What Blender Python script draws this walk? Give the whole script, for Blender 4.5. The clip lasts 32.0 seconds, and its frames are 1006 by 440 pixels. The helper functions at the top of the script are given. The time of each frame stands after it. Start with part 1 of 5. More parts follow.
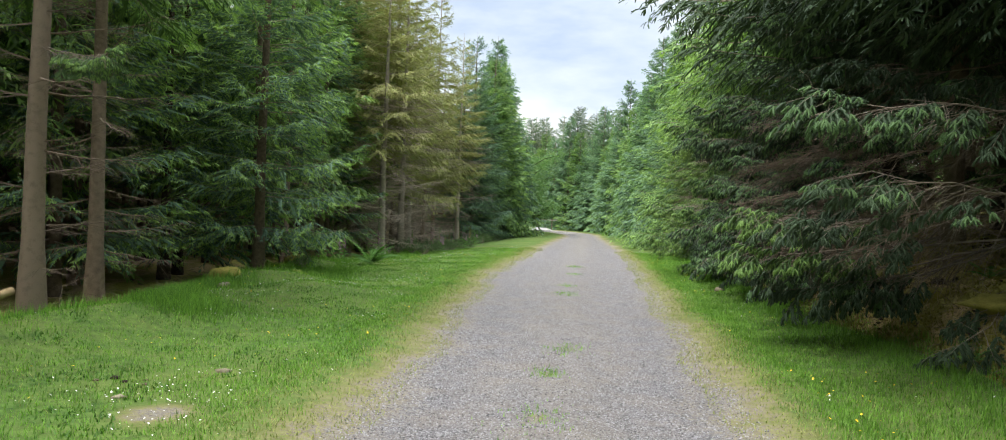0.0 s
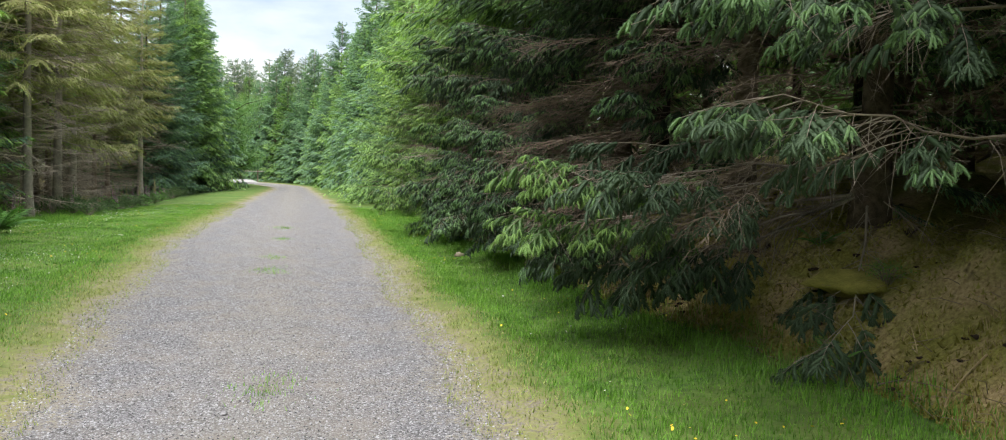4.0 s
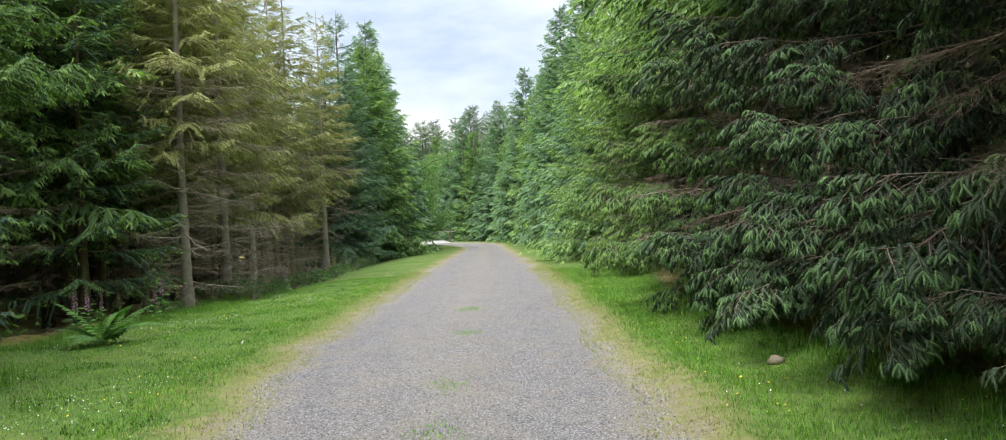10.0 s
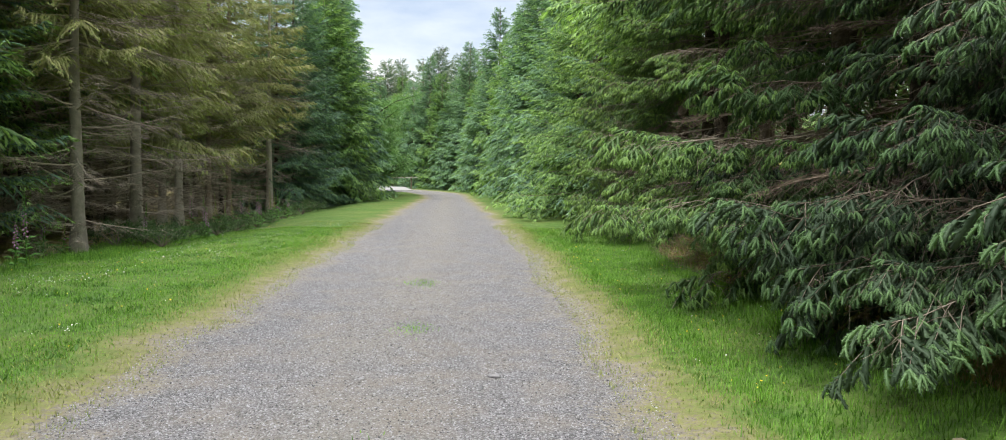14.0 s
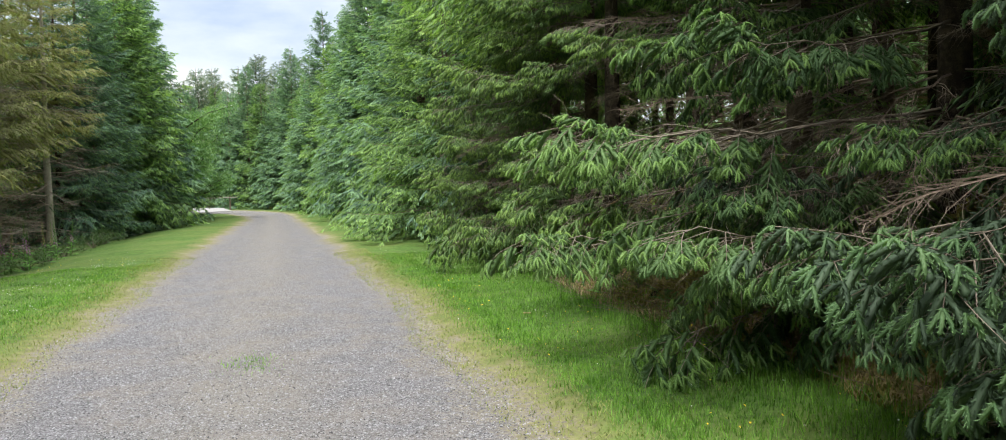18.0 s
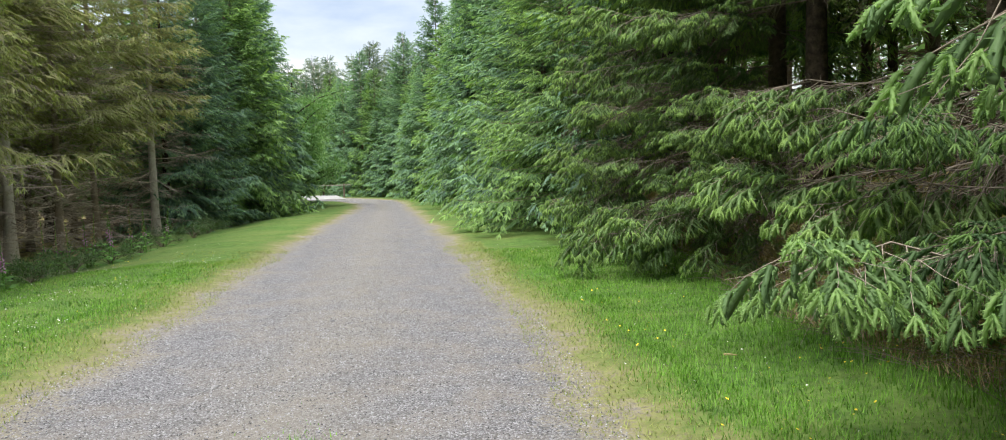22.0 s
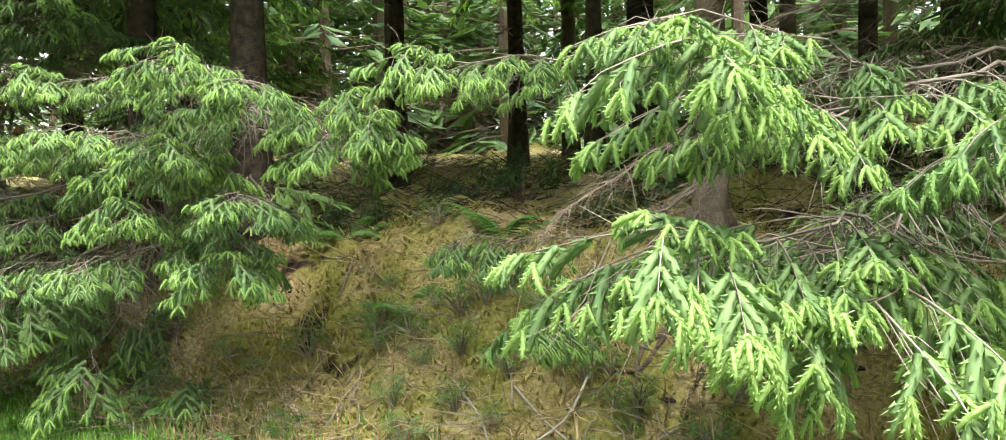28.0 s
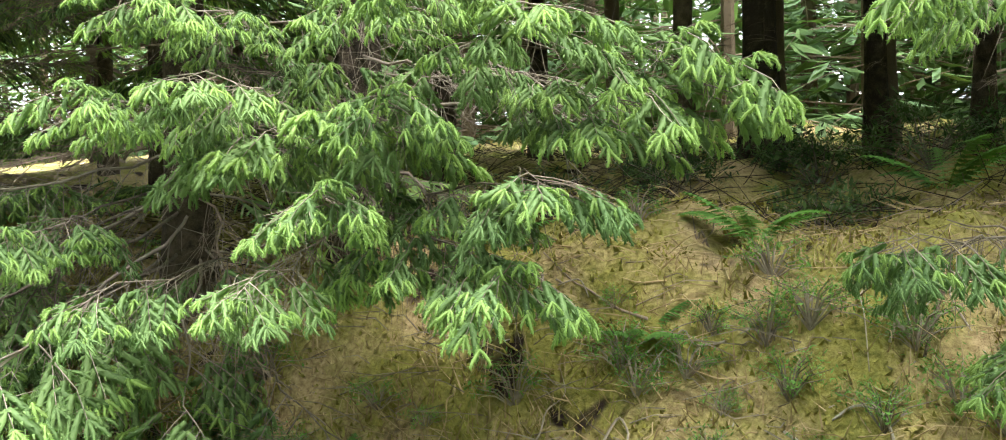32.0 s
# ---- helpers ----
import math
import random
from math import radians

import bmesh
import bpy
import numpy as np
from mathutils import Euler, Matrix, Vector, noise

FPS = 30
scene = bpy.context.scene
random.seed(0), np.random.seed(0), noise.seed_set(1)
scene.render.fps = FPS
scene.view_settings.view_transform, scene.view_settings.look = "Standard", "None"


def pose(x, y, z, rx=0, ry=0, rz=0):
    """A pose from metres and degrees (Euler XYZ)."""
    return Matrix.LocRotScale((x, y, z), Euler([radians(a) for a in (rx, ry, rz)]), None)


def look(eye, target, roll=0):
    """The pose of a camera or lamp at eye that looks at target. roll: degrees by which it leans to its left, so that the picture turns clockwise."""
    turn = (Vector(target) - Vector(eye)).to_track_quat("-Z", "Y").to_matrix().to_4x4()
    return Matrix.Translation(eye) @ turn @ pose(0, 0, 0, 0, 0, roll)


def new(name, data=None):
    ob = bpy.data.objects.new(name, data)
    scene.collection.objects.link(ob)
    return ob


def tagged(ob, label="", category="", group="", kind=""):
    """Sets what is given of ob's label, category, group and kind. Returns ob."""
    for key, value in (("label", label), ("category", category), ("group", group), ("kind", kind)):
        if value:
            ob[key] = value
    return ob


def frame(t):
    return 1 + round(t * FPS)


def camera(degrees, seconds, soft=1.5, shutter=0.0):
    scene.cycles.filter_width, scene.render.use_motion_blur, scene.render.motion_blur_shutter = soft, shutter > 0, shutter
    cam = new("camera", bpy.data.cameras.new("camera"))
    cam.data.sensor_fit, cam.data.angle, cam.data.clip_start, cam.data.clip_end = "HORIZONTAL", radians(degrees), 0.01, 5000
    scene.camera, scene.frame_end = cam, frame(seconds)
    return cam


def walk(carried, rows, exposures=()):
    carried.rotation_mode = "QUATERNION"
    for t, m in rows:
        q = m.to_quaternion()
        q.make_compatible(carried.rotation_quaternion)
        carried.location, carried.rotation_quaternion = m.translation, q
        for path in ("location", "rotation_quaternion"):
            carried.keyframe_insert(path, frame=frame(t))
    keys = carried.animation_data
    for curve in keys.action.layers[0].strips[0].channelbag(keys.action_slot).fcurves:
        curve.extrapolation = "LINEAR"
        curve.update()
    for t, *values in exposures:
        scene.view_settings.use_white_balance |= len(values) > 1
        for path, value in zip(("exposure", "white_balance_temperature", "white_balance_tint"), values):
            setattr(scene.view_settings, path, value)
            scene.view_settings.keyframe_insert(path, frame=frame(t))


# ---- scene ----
# seconds, eye x, y, z, heading (degrees to the right of +y), pitch, roll
ROWS = [
    (0, 0.198, 0.000, 1.516, -7.37, -0.33, 2.21),
    (0.5, 0.183, 0.395, 1.537, -11.65, -0.01, 2.13),
    (1, 0.154, 0.814, 1.538, -8.03, 0.11, 1.90),
    (1.5, 0.111, 1.221, 1.517, -7.39, -0.07, 1.73),
    (2, 0.027, 1.632, 1.499, -5.03, -0.38, 1.67),
    (2.5, 0.040, 2.088, 1.505, 6.55, -2.95, 1.98),
    (4.5, 0.116, 3.889, 1.549, 13.24, -3.21, 2.06),
    (5, 0.039, 4.401, 1.552, 11.50, -3.70, 2.74),
    (5.5, -0.047, 4.966, 1.546, 3.37, -4.09, 3.13),
    (6, -0.152, 5.558, 1.538, 3.00, -4.02, 2.16),
    (6.5, -0.154, 6.086, 1.516, 0.59, -2.31, 1.19),
    (7, -0.152, 6.627, 1.537, -0.44, -1.75, 0.11),
    (7.5, -0.103, 7.147, 1.561, 2.46, -1.34, -1.33),
    (8, -0.007, 7.617, 1.562, 3.24, -0.31, -2.08),
    (8.5, 0.051, 8.111, 1.560, 6.78, -0.10, -1.82),
    (9, 0.134, 8.606, 1.542, 7.58, 0.15, -1.92),
    (9.5, 0.129, 9.152, 1.544, 2.03, 0.70, -2.14),
    (10, 0.078, 9.724, 1.556, -0.44, 0.37, -2.71),
    (10.5, 0.058, 10.270, 1.546, -4.77, -0.24, -2.69),
    (11, 0.038, 10.788, 1.535, -3.82, -1.53, -2.49),
    (11.5, 0.039, 11.267, 1.539, -2.44, -2.49, -2.33),
    (12, 0.032, 11.711, 1.560, -1.82, -2.75, -1.71),
    (12.5, 0.001, 12.159, 1.570, -0.55, -2.82, -1.65),
    (13, 0.006, 12.588, 1.549, 0.87, -3.09, -1.30),
    (13.5, -0.016, 13.028, 1.542, 1.50, -3.21, 0.17),
    (15.5, -0.078, 14.732, 1.590, 2.81, -3.08, 1.13),
    (16, -0.160, 15.152, 1.624, 1.51, -2.19, 0.51),
    (16.5, -0.229, 15.580, 1.639, 1.67, -0.99, -1.19),
    (17, -0.234, 15.997, 1.609, 1.88, -1.03, -1.68),
    (17.5, -0.262, 16.423, 1.595, 4.43, -1.25, -1.30),
    (18, -0.244, 16.854, 1.603, 14.35, -2.40, -1.32),
    (18.5, -0.210, 17.282, 1.603, 16.93, -2.62, -1.77),
    (19, -0.207, 17.731, 1.600, 22.97, -2.78, -1.54),
    (19.5, -0.152, 18.127, 1.554, 26.10, -2.80, -1.31),
    (20, -0.128, 18.512, 1.561, 26.46, -2.51, -0.70),
    (20.5, -0.124, 18.932, 1.564, 24.32, -2.24, -0.05),
    (21, -0.089, 19.326, 1.530, 13.49, -2.08, -0.91),
    (21.5, -0.070, 19.734, 1.504, 7.57, -2.07, -1.19),
    (22, -0.018, 20.138, 1.500, 6.35, -3.07, -1.57),
    (22.5, -0.007, 20.543, 1.508, 2.38, -3.49, -2.03),
    (23, -0.036, 20.956, 1.508, 0.00, -3.76, -1.83),
    (23.5, -0.015, 21.360, 1.508, -1.83, -4.11, -1.50),
    (24, -0.048, 21.789, 1.509, -1.84, -4.33, -1.18),
    (24.5, -0.014, 22.191, 1.530, 4.96, -4.54, -1.11),
    (25, 0.041, 22.578, 1.548, 11.88, -3.96, -1.23),
    (25.5, 0.047, 22.981, 1.552, 21.48, -3.91, -0.73),
    (26, 0.104, 23.359, 1.534, 24.71, -1.84, -0.54),
    (26.5, 0.158, 23.778, 1.534, 35.05, -1.59, -0.64),
    (28.5, 0.295, 25.492, 1.583, 68.44, -1.51, -0.90),
    (29, 0.294, 25.790, 1.569, 71.75, -1.16, -0.72),
    (29.5, 0.296, 26.024, 1.552, 75.97, -1.28, -2.86),
    (30, 0.378, 26.276, 1.541, 75.87, -2.10, -1.81),
    (30.5, 0.469, 26.542, 1.541, 75.63, -2.16, -0.62),
    (31, 0.550, 26.840, 1.545, 74.05, -1.87, -1.40),
    (31.5, 0.649, 27.133, 1.548, 69.07, -1.06, -1.94),
    (32, 0.715, 27.410, 1.552, 72.76, -1.76, -1.35),
]


def eye_pose(x, y, z, heading, pitch, roll):
    h, p = radians(heading), radians(pitch)
    return look((x, y, z), (x + math.sin(h) * math.cos(p) * 9, y + math.cos(h) * math.cos(p) * 9, z + math.sin(p) * 9), roll)


cam = camera(64.21, 32.0, 1.0)
EXPOSURES = [(0, 0.72), (5, 0.82), (9.5, 0.76), (13, 0.68), (17, 0.66), (20, 0.86), (22.5, 0.66), (24.5, 0.62), (26.5, 0.9), (28.5, 2.36), (32, 2.3)]
walk(cam, [(r[0], eye_pose(*r[1:])) for r in ROWS], EXPOSURES)

# ---- world and sun: bright broken overcast ----
SUN_ELEV, SUN_AZ = 65, 220
world = bpy.data.worlds.new("sky")
scene.world = world
world.use_nodes = True
wt = world.node_tree
wt.nodes.clear()
w_out = wt.nodes.new("ShaderNodeOutputWorld")
w_bg = wt.nodes.new("ShaderNodeBackground")
w_sky = wt.nodes.new("ShaderNodeTexSky")
w_sky.sky_type = "NISHITA"
w_sky.sun_disc = False
w_sky.sun_elevation, w_sky.sun_rotation = radians(SUN_ELEV), radians(SUN_AZ)
w_co = wt.nodes.new("ShaderNodeTexCoord")
w_map = wt.nodes.new("ShaderNodeMapping")
w_map.inputs["Scale"].default_value = (1.6, 1.6, 5.0)
w_map.inputs["Location"].default_value = (0.35, 0.1, 0.3)
w_noise = wt.nodes.new("ShaderNodeTexNoise")
w_noise.inputs["Scale"].default_value = 1.7
w_noise.inputs["Detail"].default_value = 7
w_noise.inputs["Roughness"].default_value = 0.55
w_ramp = wt.nodes.new("ShaderNodeValToRGB")
w_ramp.color_ramp.elements[0].position = 0.32
w_ramp.color_ramp.elements[0].color = (4.1, 4.9, 6.2, 1)
w_ramp.color_ramp.elements[1].position = 0.6
w_ramp.color_ramp.elements[1].color = (8.9, 8.9, 8.9, 1)
w_mid = w_ramp.color_ramp.elements.new(0.46)
w_mid.color = (6.2, 6.7, 7.2, 1)
w_mix = wt.nodes.new("ShaderNodeMix")
w_mix.data_type = "RGBA"
w_mix.inputs["Factor"].default_value = 0.88
wt.links.new(w_co.outputs["Generated"], w_map.inputs["Vector"])
wt.links.new(w_map.outputs[0], w_noise.inputs["Vector"])
wt.links.new(w_noise.outputs[0], w_ramp.inputs[0])
wt.links.new(w_sky.outputs[0], w_mix.inputs["A"])
wt.links.new(w_ramp.outputs[0], w_mix.inputs["B"])
# an overcast sky is brighter overhead than at the horizon
w_sep = wt.nodes.new("ShaderNodeSeparateXYZ")
w_up = wt.nodes.new("ShaderNodeMapRange")
w_up.inputs["From Min"].default_value, w_up.inputs["From Max"].default_value = 0.25, 1.0
w_up.inputs["To Min"].default_value, w_up.inputs["To Max"].default_value = 1.0, 2.3
w_scale = wt.nodes.new("ShaderNodeVectorMath")
w_scale.operation = "SCALE"
wt.links.new(w_co.outputs["Generated"], w_sep.inputs[0])
wt.links.new(w_sep.outputs["Z"], w_up.inputs["Value"])
wt.links.new(w_mix.outputs["Result"], w_scale.inputs[0])
wt.links.new(w_up.outputs[0], w_scale.inputs["Scale"])
wt.links.new(w_scale.outputs[0], w_bg.inputs["Color"])
w_bg.inputs["Strength"].default_value = 0.1
wt.links.new(w_bg.outputs[0], w_out.inputs["Surface"])

sun = new("sun", bpy.data.lights.new("sun", "SUN"))
sun.data.energy, sun.data.angle, sun.data.color = 3.2, radians(32), (1.0, 0.98, 0.94)
_a, _e = radians(SUN_AZ), radians(SUN_ELEV)
sun.matrix_world = look((0, 0, 0), (-math.sin(_a) * math.cos(_e), -math.cos(_a) * math.cos(_e), -math.sin(_e)))

# ---- materials ----
def node_mat(name, rough=0.8, spec=0.3):
    m = bpy.data.materials.new(name)
    m.use_nodes = True
    nt = m.node_tree
    b = nt.nodes["Principled BSDF"]
    b.inputs["Roughness"].default_value = rough
    b.inputs["Specular IOR Level"].default_value = spec
    return m, nt, b


def add_noise(nt, scale, detail=4, rough=0.55, vec=None, dist=0.0):
    n = nt.nodes.new("ShaderNodeTexNoise")
    n.inputs["Scale"].default_value, n.inputs["Detail"].default_value = scale, detail
    n.inputs["Roughness"].default_value, n.inputs["Distortion"].default_value = rough, dist
    if vec:
        nt.links.new(vec, n.inputs["Vector"])
    return n.outputs[0]


def ramp(nt, fac, stops):
    r = nt.nodes.new("ShaderNodeValToRGB")
    e = r.color_ramp.elements
    for i, (p, c) in enumerate(stops):
        k = e[i] if i < 2 else e.new(p)
        k.position, k.color = p, (*c, 1)
    nt.links.new(fac, r.inputs[0])
    return r.outputs[0]


def math_node(nt, op, a, b=0.0, c=None, clamp=False):
    n = nt.nodes.new("ShaderNodeMath")
    n.operation, n.use_clamp = op, clamp
    for i, v in enumerate((a, b, c)):
        if v is None:
            continue
        if isinstance(v, (int, float)):
            n.inputs[i].default_value = v
        else:
            nt.links.new(v, n.inputs[i])
    return n.outputs[0]


def mix_rgb(nt, fac, a, b, kind="MIX"):
    n = nt.nodes.new("ShaderNodeMix")
    n.data_type, n.blend_type = "RGBA", kind
    for key, v in (("Factor", fac), ("A", a), ("B", b)):
        if isinstance(v, (int, float)):
            n.inputs[key].default_value = v
        elif isinstance(v, tuple):
            n.inputs[key].default_value = (*v, 1)
        else:
            nt.links.new(v, n.inputs[key])
    return n.outputs["Result"]


def bump(nt, b, height, strength, distance):
    n = nt.nodes.new("ShaderNodeBump")
    n.inputs["Strength"].default_value, n.inputs["Distance"].default_value = strength, distance
    nt.links.new(height, n.inputs["Height"])
    nt.links.new(n.outputs[0], b.inputs["Normal"])


def world_pos(nt):
    return nt.nodes.new("ShaderNodeNewGeometry").outputs["Position"]


def plain_mat(name, dark, light, rough=0.8, scale=6.0, bump_h=0.01, spec=0.3, per_object=0.0, per_island=0.0, thin=0.0):
    """Two-tone noise at two scales, a fine relief, and variation from piece to piece."""
    m, nt, b = node_mat(name, rough, spec)
    pos = world_pos(nt)
    f = math_node(nt, "ADD", math_node(nt, "MULTIPLY", add_noise(nt, scale, 5, vec=pos), 0.65),
                  math_node(nt, "MULTIPLY", add_noise(nt, scale * 7, 3, vec=pos), 0.35))
    if per_object:
        r = nt.nodes.new("ShaderNodeObjectInfo").outputs["Random"]
        f = math_node(nt, "ADD", f, math_node(nt, "MULTIPLY", math_node(nt, "SUBTRACT", r, 0.5), per_object))
    if per_island:
        r = nt.nodes.new("ShaderNodeNewGeometry").outputs["Random Per Island"]
        f = math_node(nt, "ADD", f, math_node(nt, "MULTIPLY", math_node(nt, "SUBTRACT", r, 0.5), per_island))
    col = ramp(nt, f, [(0.3, dark), (0.7, light)])
    nt.links.new(col, b.inputs["Base Color"])
    if bump_h:
        bump(nt, b, add_noise(nt, scale * 7, 4, vec=pos), 0.6, bump_h)
    if thin:
        t = nt.nodes.new("ShaderNodeBsdfTranslucent")
        nt.links.new(mix_rgb(nt, 1.0, col, (1.5, 1.7, 0.7), "MULTIPLY"), t.inputs["Color"])
        s = nt.nodes.new("ShaderNodeMixShader")
        s.inputs[0].default_value = thin
        nt.links.new(b.outputs[0], s.inputs[1])
        nt.links.new(t.outputs[0], s.inputs[2])
        nt.links.new(s.outputs[0], nt.nodes["Material Output"].inputs["Surface"])
    return m


def needle_mat(name, dark, light, thin=0.25):
    return plain_mat(name, dark, light, 0.6, 1.3, 0.0, 0.25, 0.3, 0.32, thin)


M_OLD = needle_mat("needles_old", (0.05, 0.1, 0.036), (0.125, 0.21, 0.074), 0.18)
M_NEW = needle_mat("needles_new", (0.155, 0.262, 0.08), (0.275, 0.41, 0.145), 0.36)
M_PINE = needle_mat("needles_pine", (0.15, 0.19, 0.125), (0.29, 0.33, 0.22), 0.15)
M_BLUE_OLD = needle_mat("needles_blue_old", (0.055, 0.105, 0.07), (0.125, 0.21, 0.14), 0.15)
M_BLUE_NEW = needle_mat("needles_blue_new", (0.125, 0.22, 0.115), (0.22, 0.35, 0.19), 0.3)
M_YEL_OLD = needle_mat("needles_faded_old", (0.185, 0.18, 0.078), (0.33, 0.315, 0.14), 0.2)
M_YEL_NEW = needle_mat("needles_faded_new", (0.21, 0.235, 0.088), (0.35, 0.375, 0.15), 0.35)
# paler needle copies: brighter light on the farther right-hand boughs put into colour
M_LIT_OLD = needle_mat("needles_lit_old", (0.085, 0.15, 0.05), (0.185, 0.285, 0.1), 0.2)
M_LIT_NEW = needle_mat("needles_lit_new", (0.19, 0.295, 0.085), (0.33, 0.46, 0.155), 0.36)
# darker needle copies: shade on the near right-hand spruces put into colour
M_SHADY_OLD = needle_mat("needles_shady_old", (0.034, 0.058, 0.032), (0.082, 0.128, 0.068), 0.12)
M_SHADY_NEW = needle_mat("needles_shady_new", (0.105, 0.19, 0.082), (0.2, 0.315, 0.145), 0.3)
M_LEAF = plain_mat("broad_leaves", (0.10, 0.20, 0.07), (0.20, 0.33, 0.125), 0.5, 1.5, 0.0, 0.35, 0.2, 0.5, 0.35)
M_TWIG = plain_mat("twigs", (0.13, 0.105, 0.08), (0.34, 0.285, 0.225), 0.85, 8, 0.004, 0.2, 0.3, 0.3)
M_DEAD = plain_mat("dead_twigs", (0.12, 0.09, 0.067), (0.31, 0.24, 0.185), 0.9, 8, 0.004, 0.2, 0.3, 0.4)
M_DEAD_PALE = plain_mat("bleached_dead_twigs", (0.22, 0.18, 0.14), (0.48, 0.40, 0.32), 0.9, 8, 0.004, 0.2, 0.3, 0.5)
M_BARK = plain_mat("bark", (0.04, 0.03, 0.023), (0.19, 0.145, 0.10), 0.9, 14, 0.05, 0.2, 0.5)
M_BARK_MID = plain_mat("bark_brown", (0.09, 0.068, 0.048), (0.26, 0.2, 0.145), 0.9, 12, 0.03, 0.2, 0.4)
M_BARK_PALE = plain_mat("bark_pale", (0.27, 0.235, 0.19), (0.52, 0.46, 0.38), 0.9, 9, 0.02, 0.2, 0.4)
M_GRASS = plain_mat("grass_blades", (0.07, 0.16, 0.022), (0.2, 0.385, 0.06), 0.6, 2.2, 0.0, 0.3, 0.0, 0.5, 0.3)
M_CLOVER = plain_mat("clover_leaves", (0.05, 0.12, 0.025), (0.11, 0.22, 0.05), 0.6, 2.0, 0.0, 0.3, 0.0, 0.5, 0.25)
M_EDGE = plain_mat("yellowed_grass", (0.13, 0.175, 0.045), (0.32, 0.335, 0.125), 0.8, 3, 0.0, 0.2, 0.0, 0.5, 0.2)
M_STRAW = plain_mat("dead_grass", (0.27, 0.19, 0.095), (0.50, 0.38, 0.21), 0.85, 3, 0.0, 0.2, 0.2, 0.5)
M_GRAVEL = plain_mat("gravel_stones", (0.075, 0.072, 0.076), (0.42, 0.41, 0.43), 0.85, 25, 0.003, 0.3, 0.0, 0.9)
M_STONE = plain_mat("pale_stone", (0.28, 0.245, 0.20), (0.50, 0.45, 0.39), 0.85, 12, 0.008, 0.3, 0.3)
M_CHIP = plain_mat("grey_chipping", (0.17, 0.165, 0.17), (0.34, 0.33, 0.335), 0.85, 25, 0.003, 0.3, 0.3)
M_YARD = plain_mat("pale_crushed_stone", (0.26, 0.25, 0.24), (0.38, 0.37, 0.36), 0.9, 10, 0.01, 0.2)
M_ROCK = plain_mat("buff_rock", (0.17, 0.145, 0.095), (0.34, 0.295, 0.21), 0.9, 9, 0.01, 0.2, 0.3)
M_MOSS = plain_mat("moss", (0.13, 0.128, 0.028), (0.34, 0.305, 0.078), 0.95, 9, 0.02, 0.1, 0.3)
M_FERN = plain_mat("fern_leaves", (0.07, 0.17, 0.035), (0.15, 0.30, 0.07), 0.55, 5, 0.0, 0.3, 0.3, 0.4, 0.3)
M_BRAMBLE = plain_mat("bramble_leaves", (0.035, 0.075, 0.025), (0.10, 0.165, 0.055), 0.5, 5, 0.0, 0.3, 0.3, 0.5, 0.25)
M_PETAL_W = plain_mat("white_petals", (0.72, 0.72, 0.68), (0.86, 0.86, 0.84), 0.7, 20, 0.0)
M_PETAL_Y = plain_mat("yellow_petals", (0.72, 0.50, 0.02), (0.90, 0.68, 0.05), 0.6, 20, 0.0)
M_PETAL_P = plain_mat("purple_petals", (0.38, 0.14, 0.30), (0.58, 0.33, 0.49), 0.6, 20, 0.0, 0.3, 0.0, 0.5)
M_SOIL = plain_mat("peat", (0.022, 0.014, 0.011), (0.07, 0.045, 0.035), 0.95, 12, 0.03, 0.2)
M_WHITE = plain_mat("pale_painted_metal", (0.62, 0.62, 0.60), (0.78, 0.78, 0.77), 0.5, 8, 0.0)


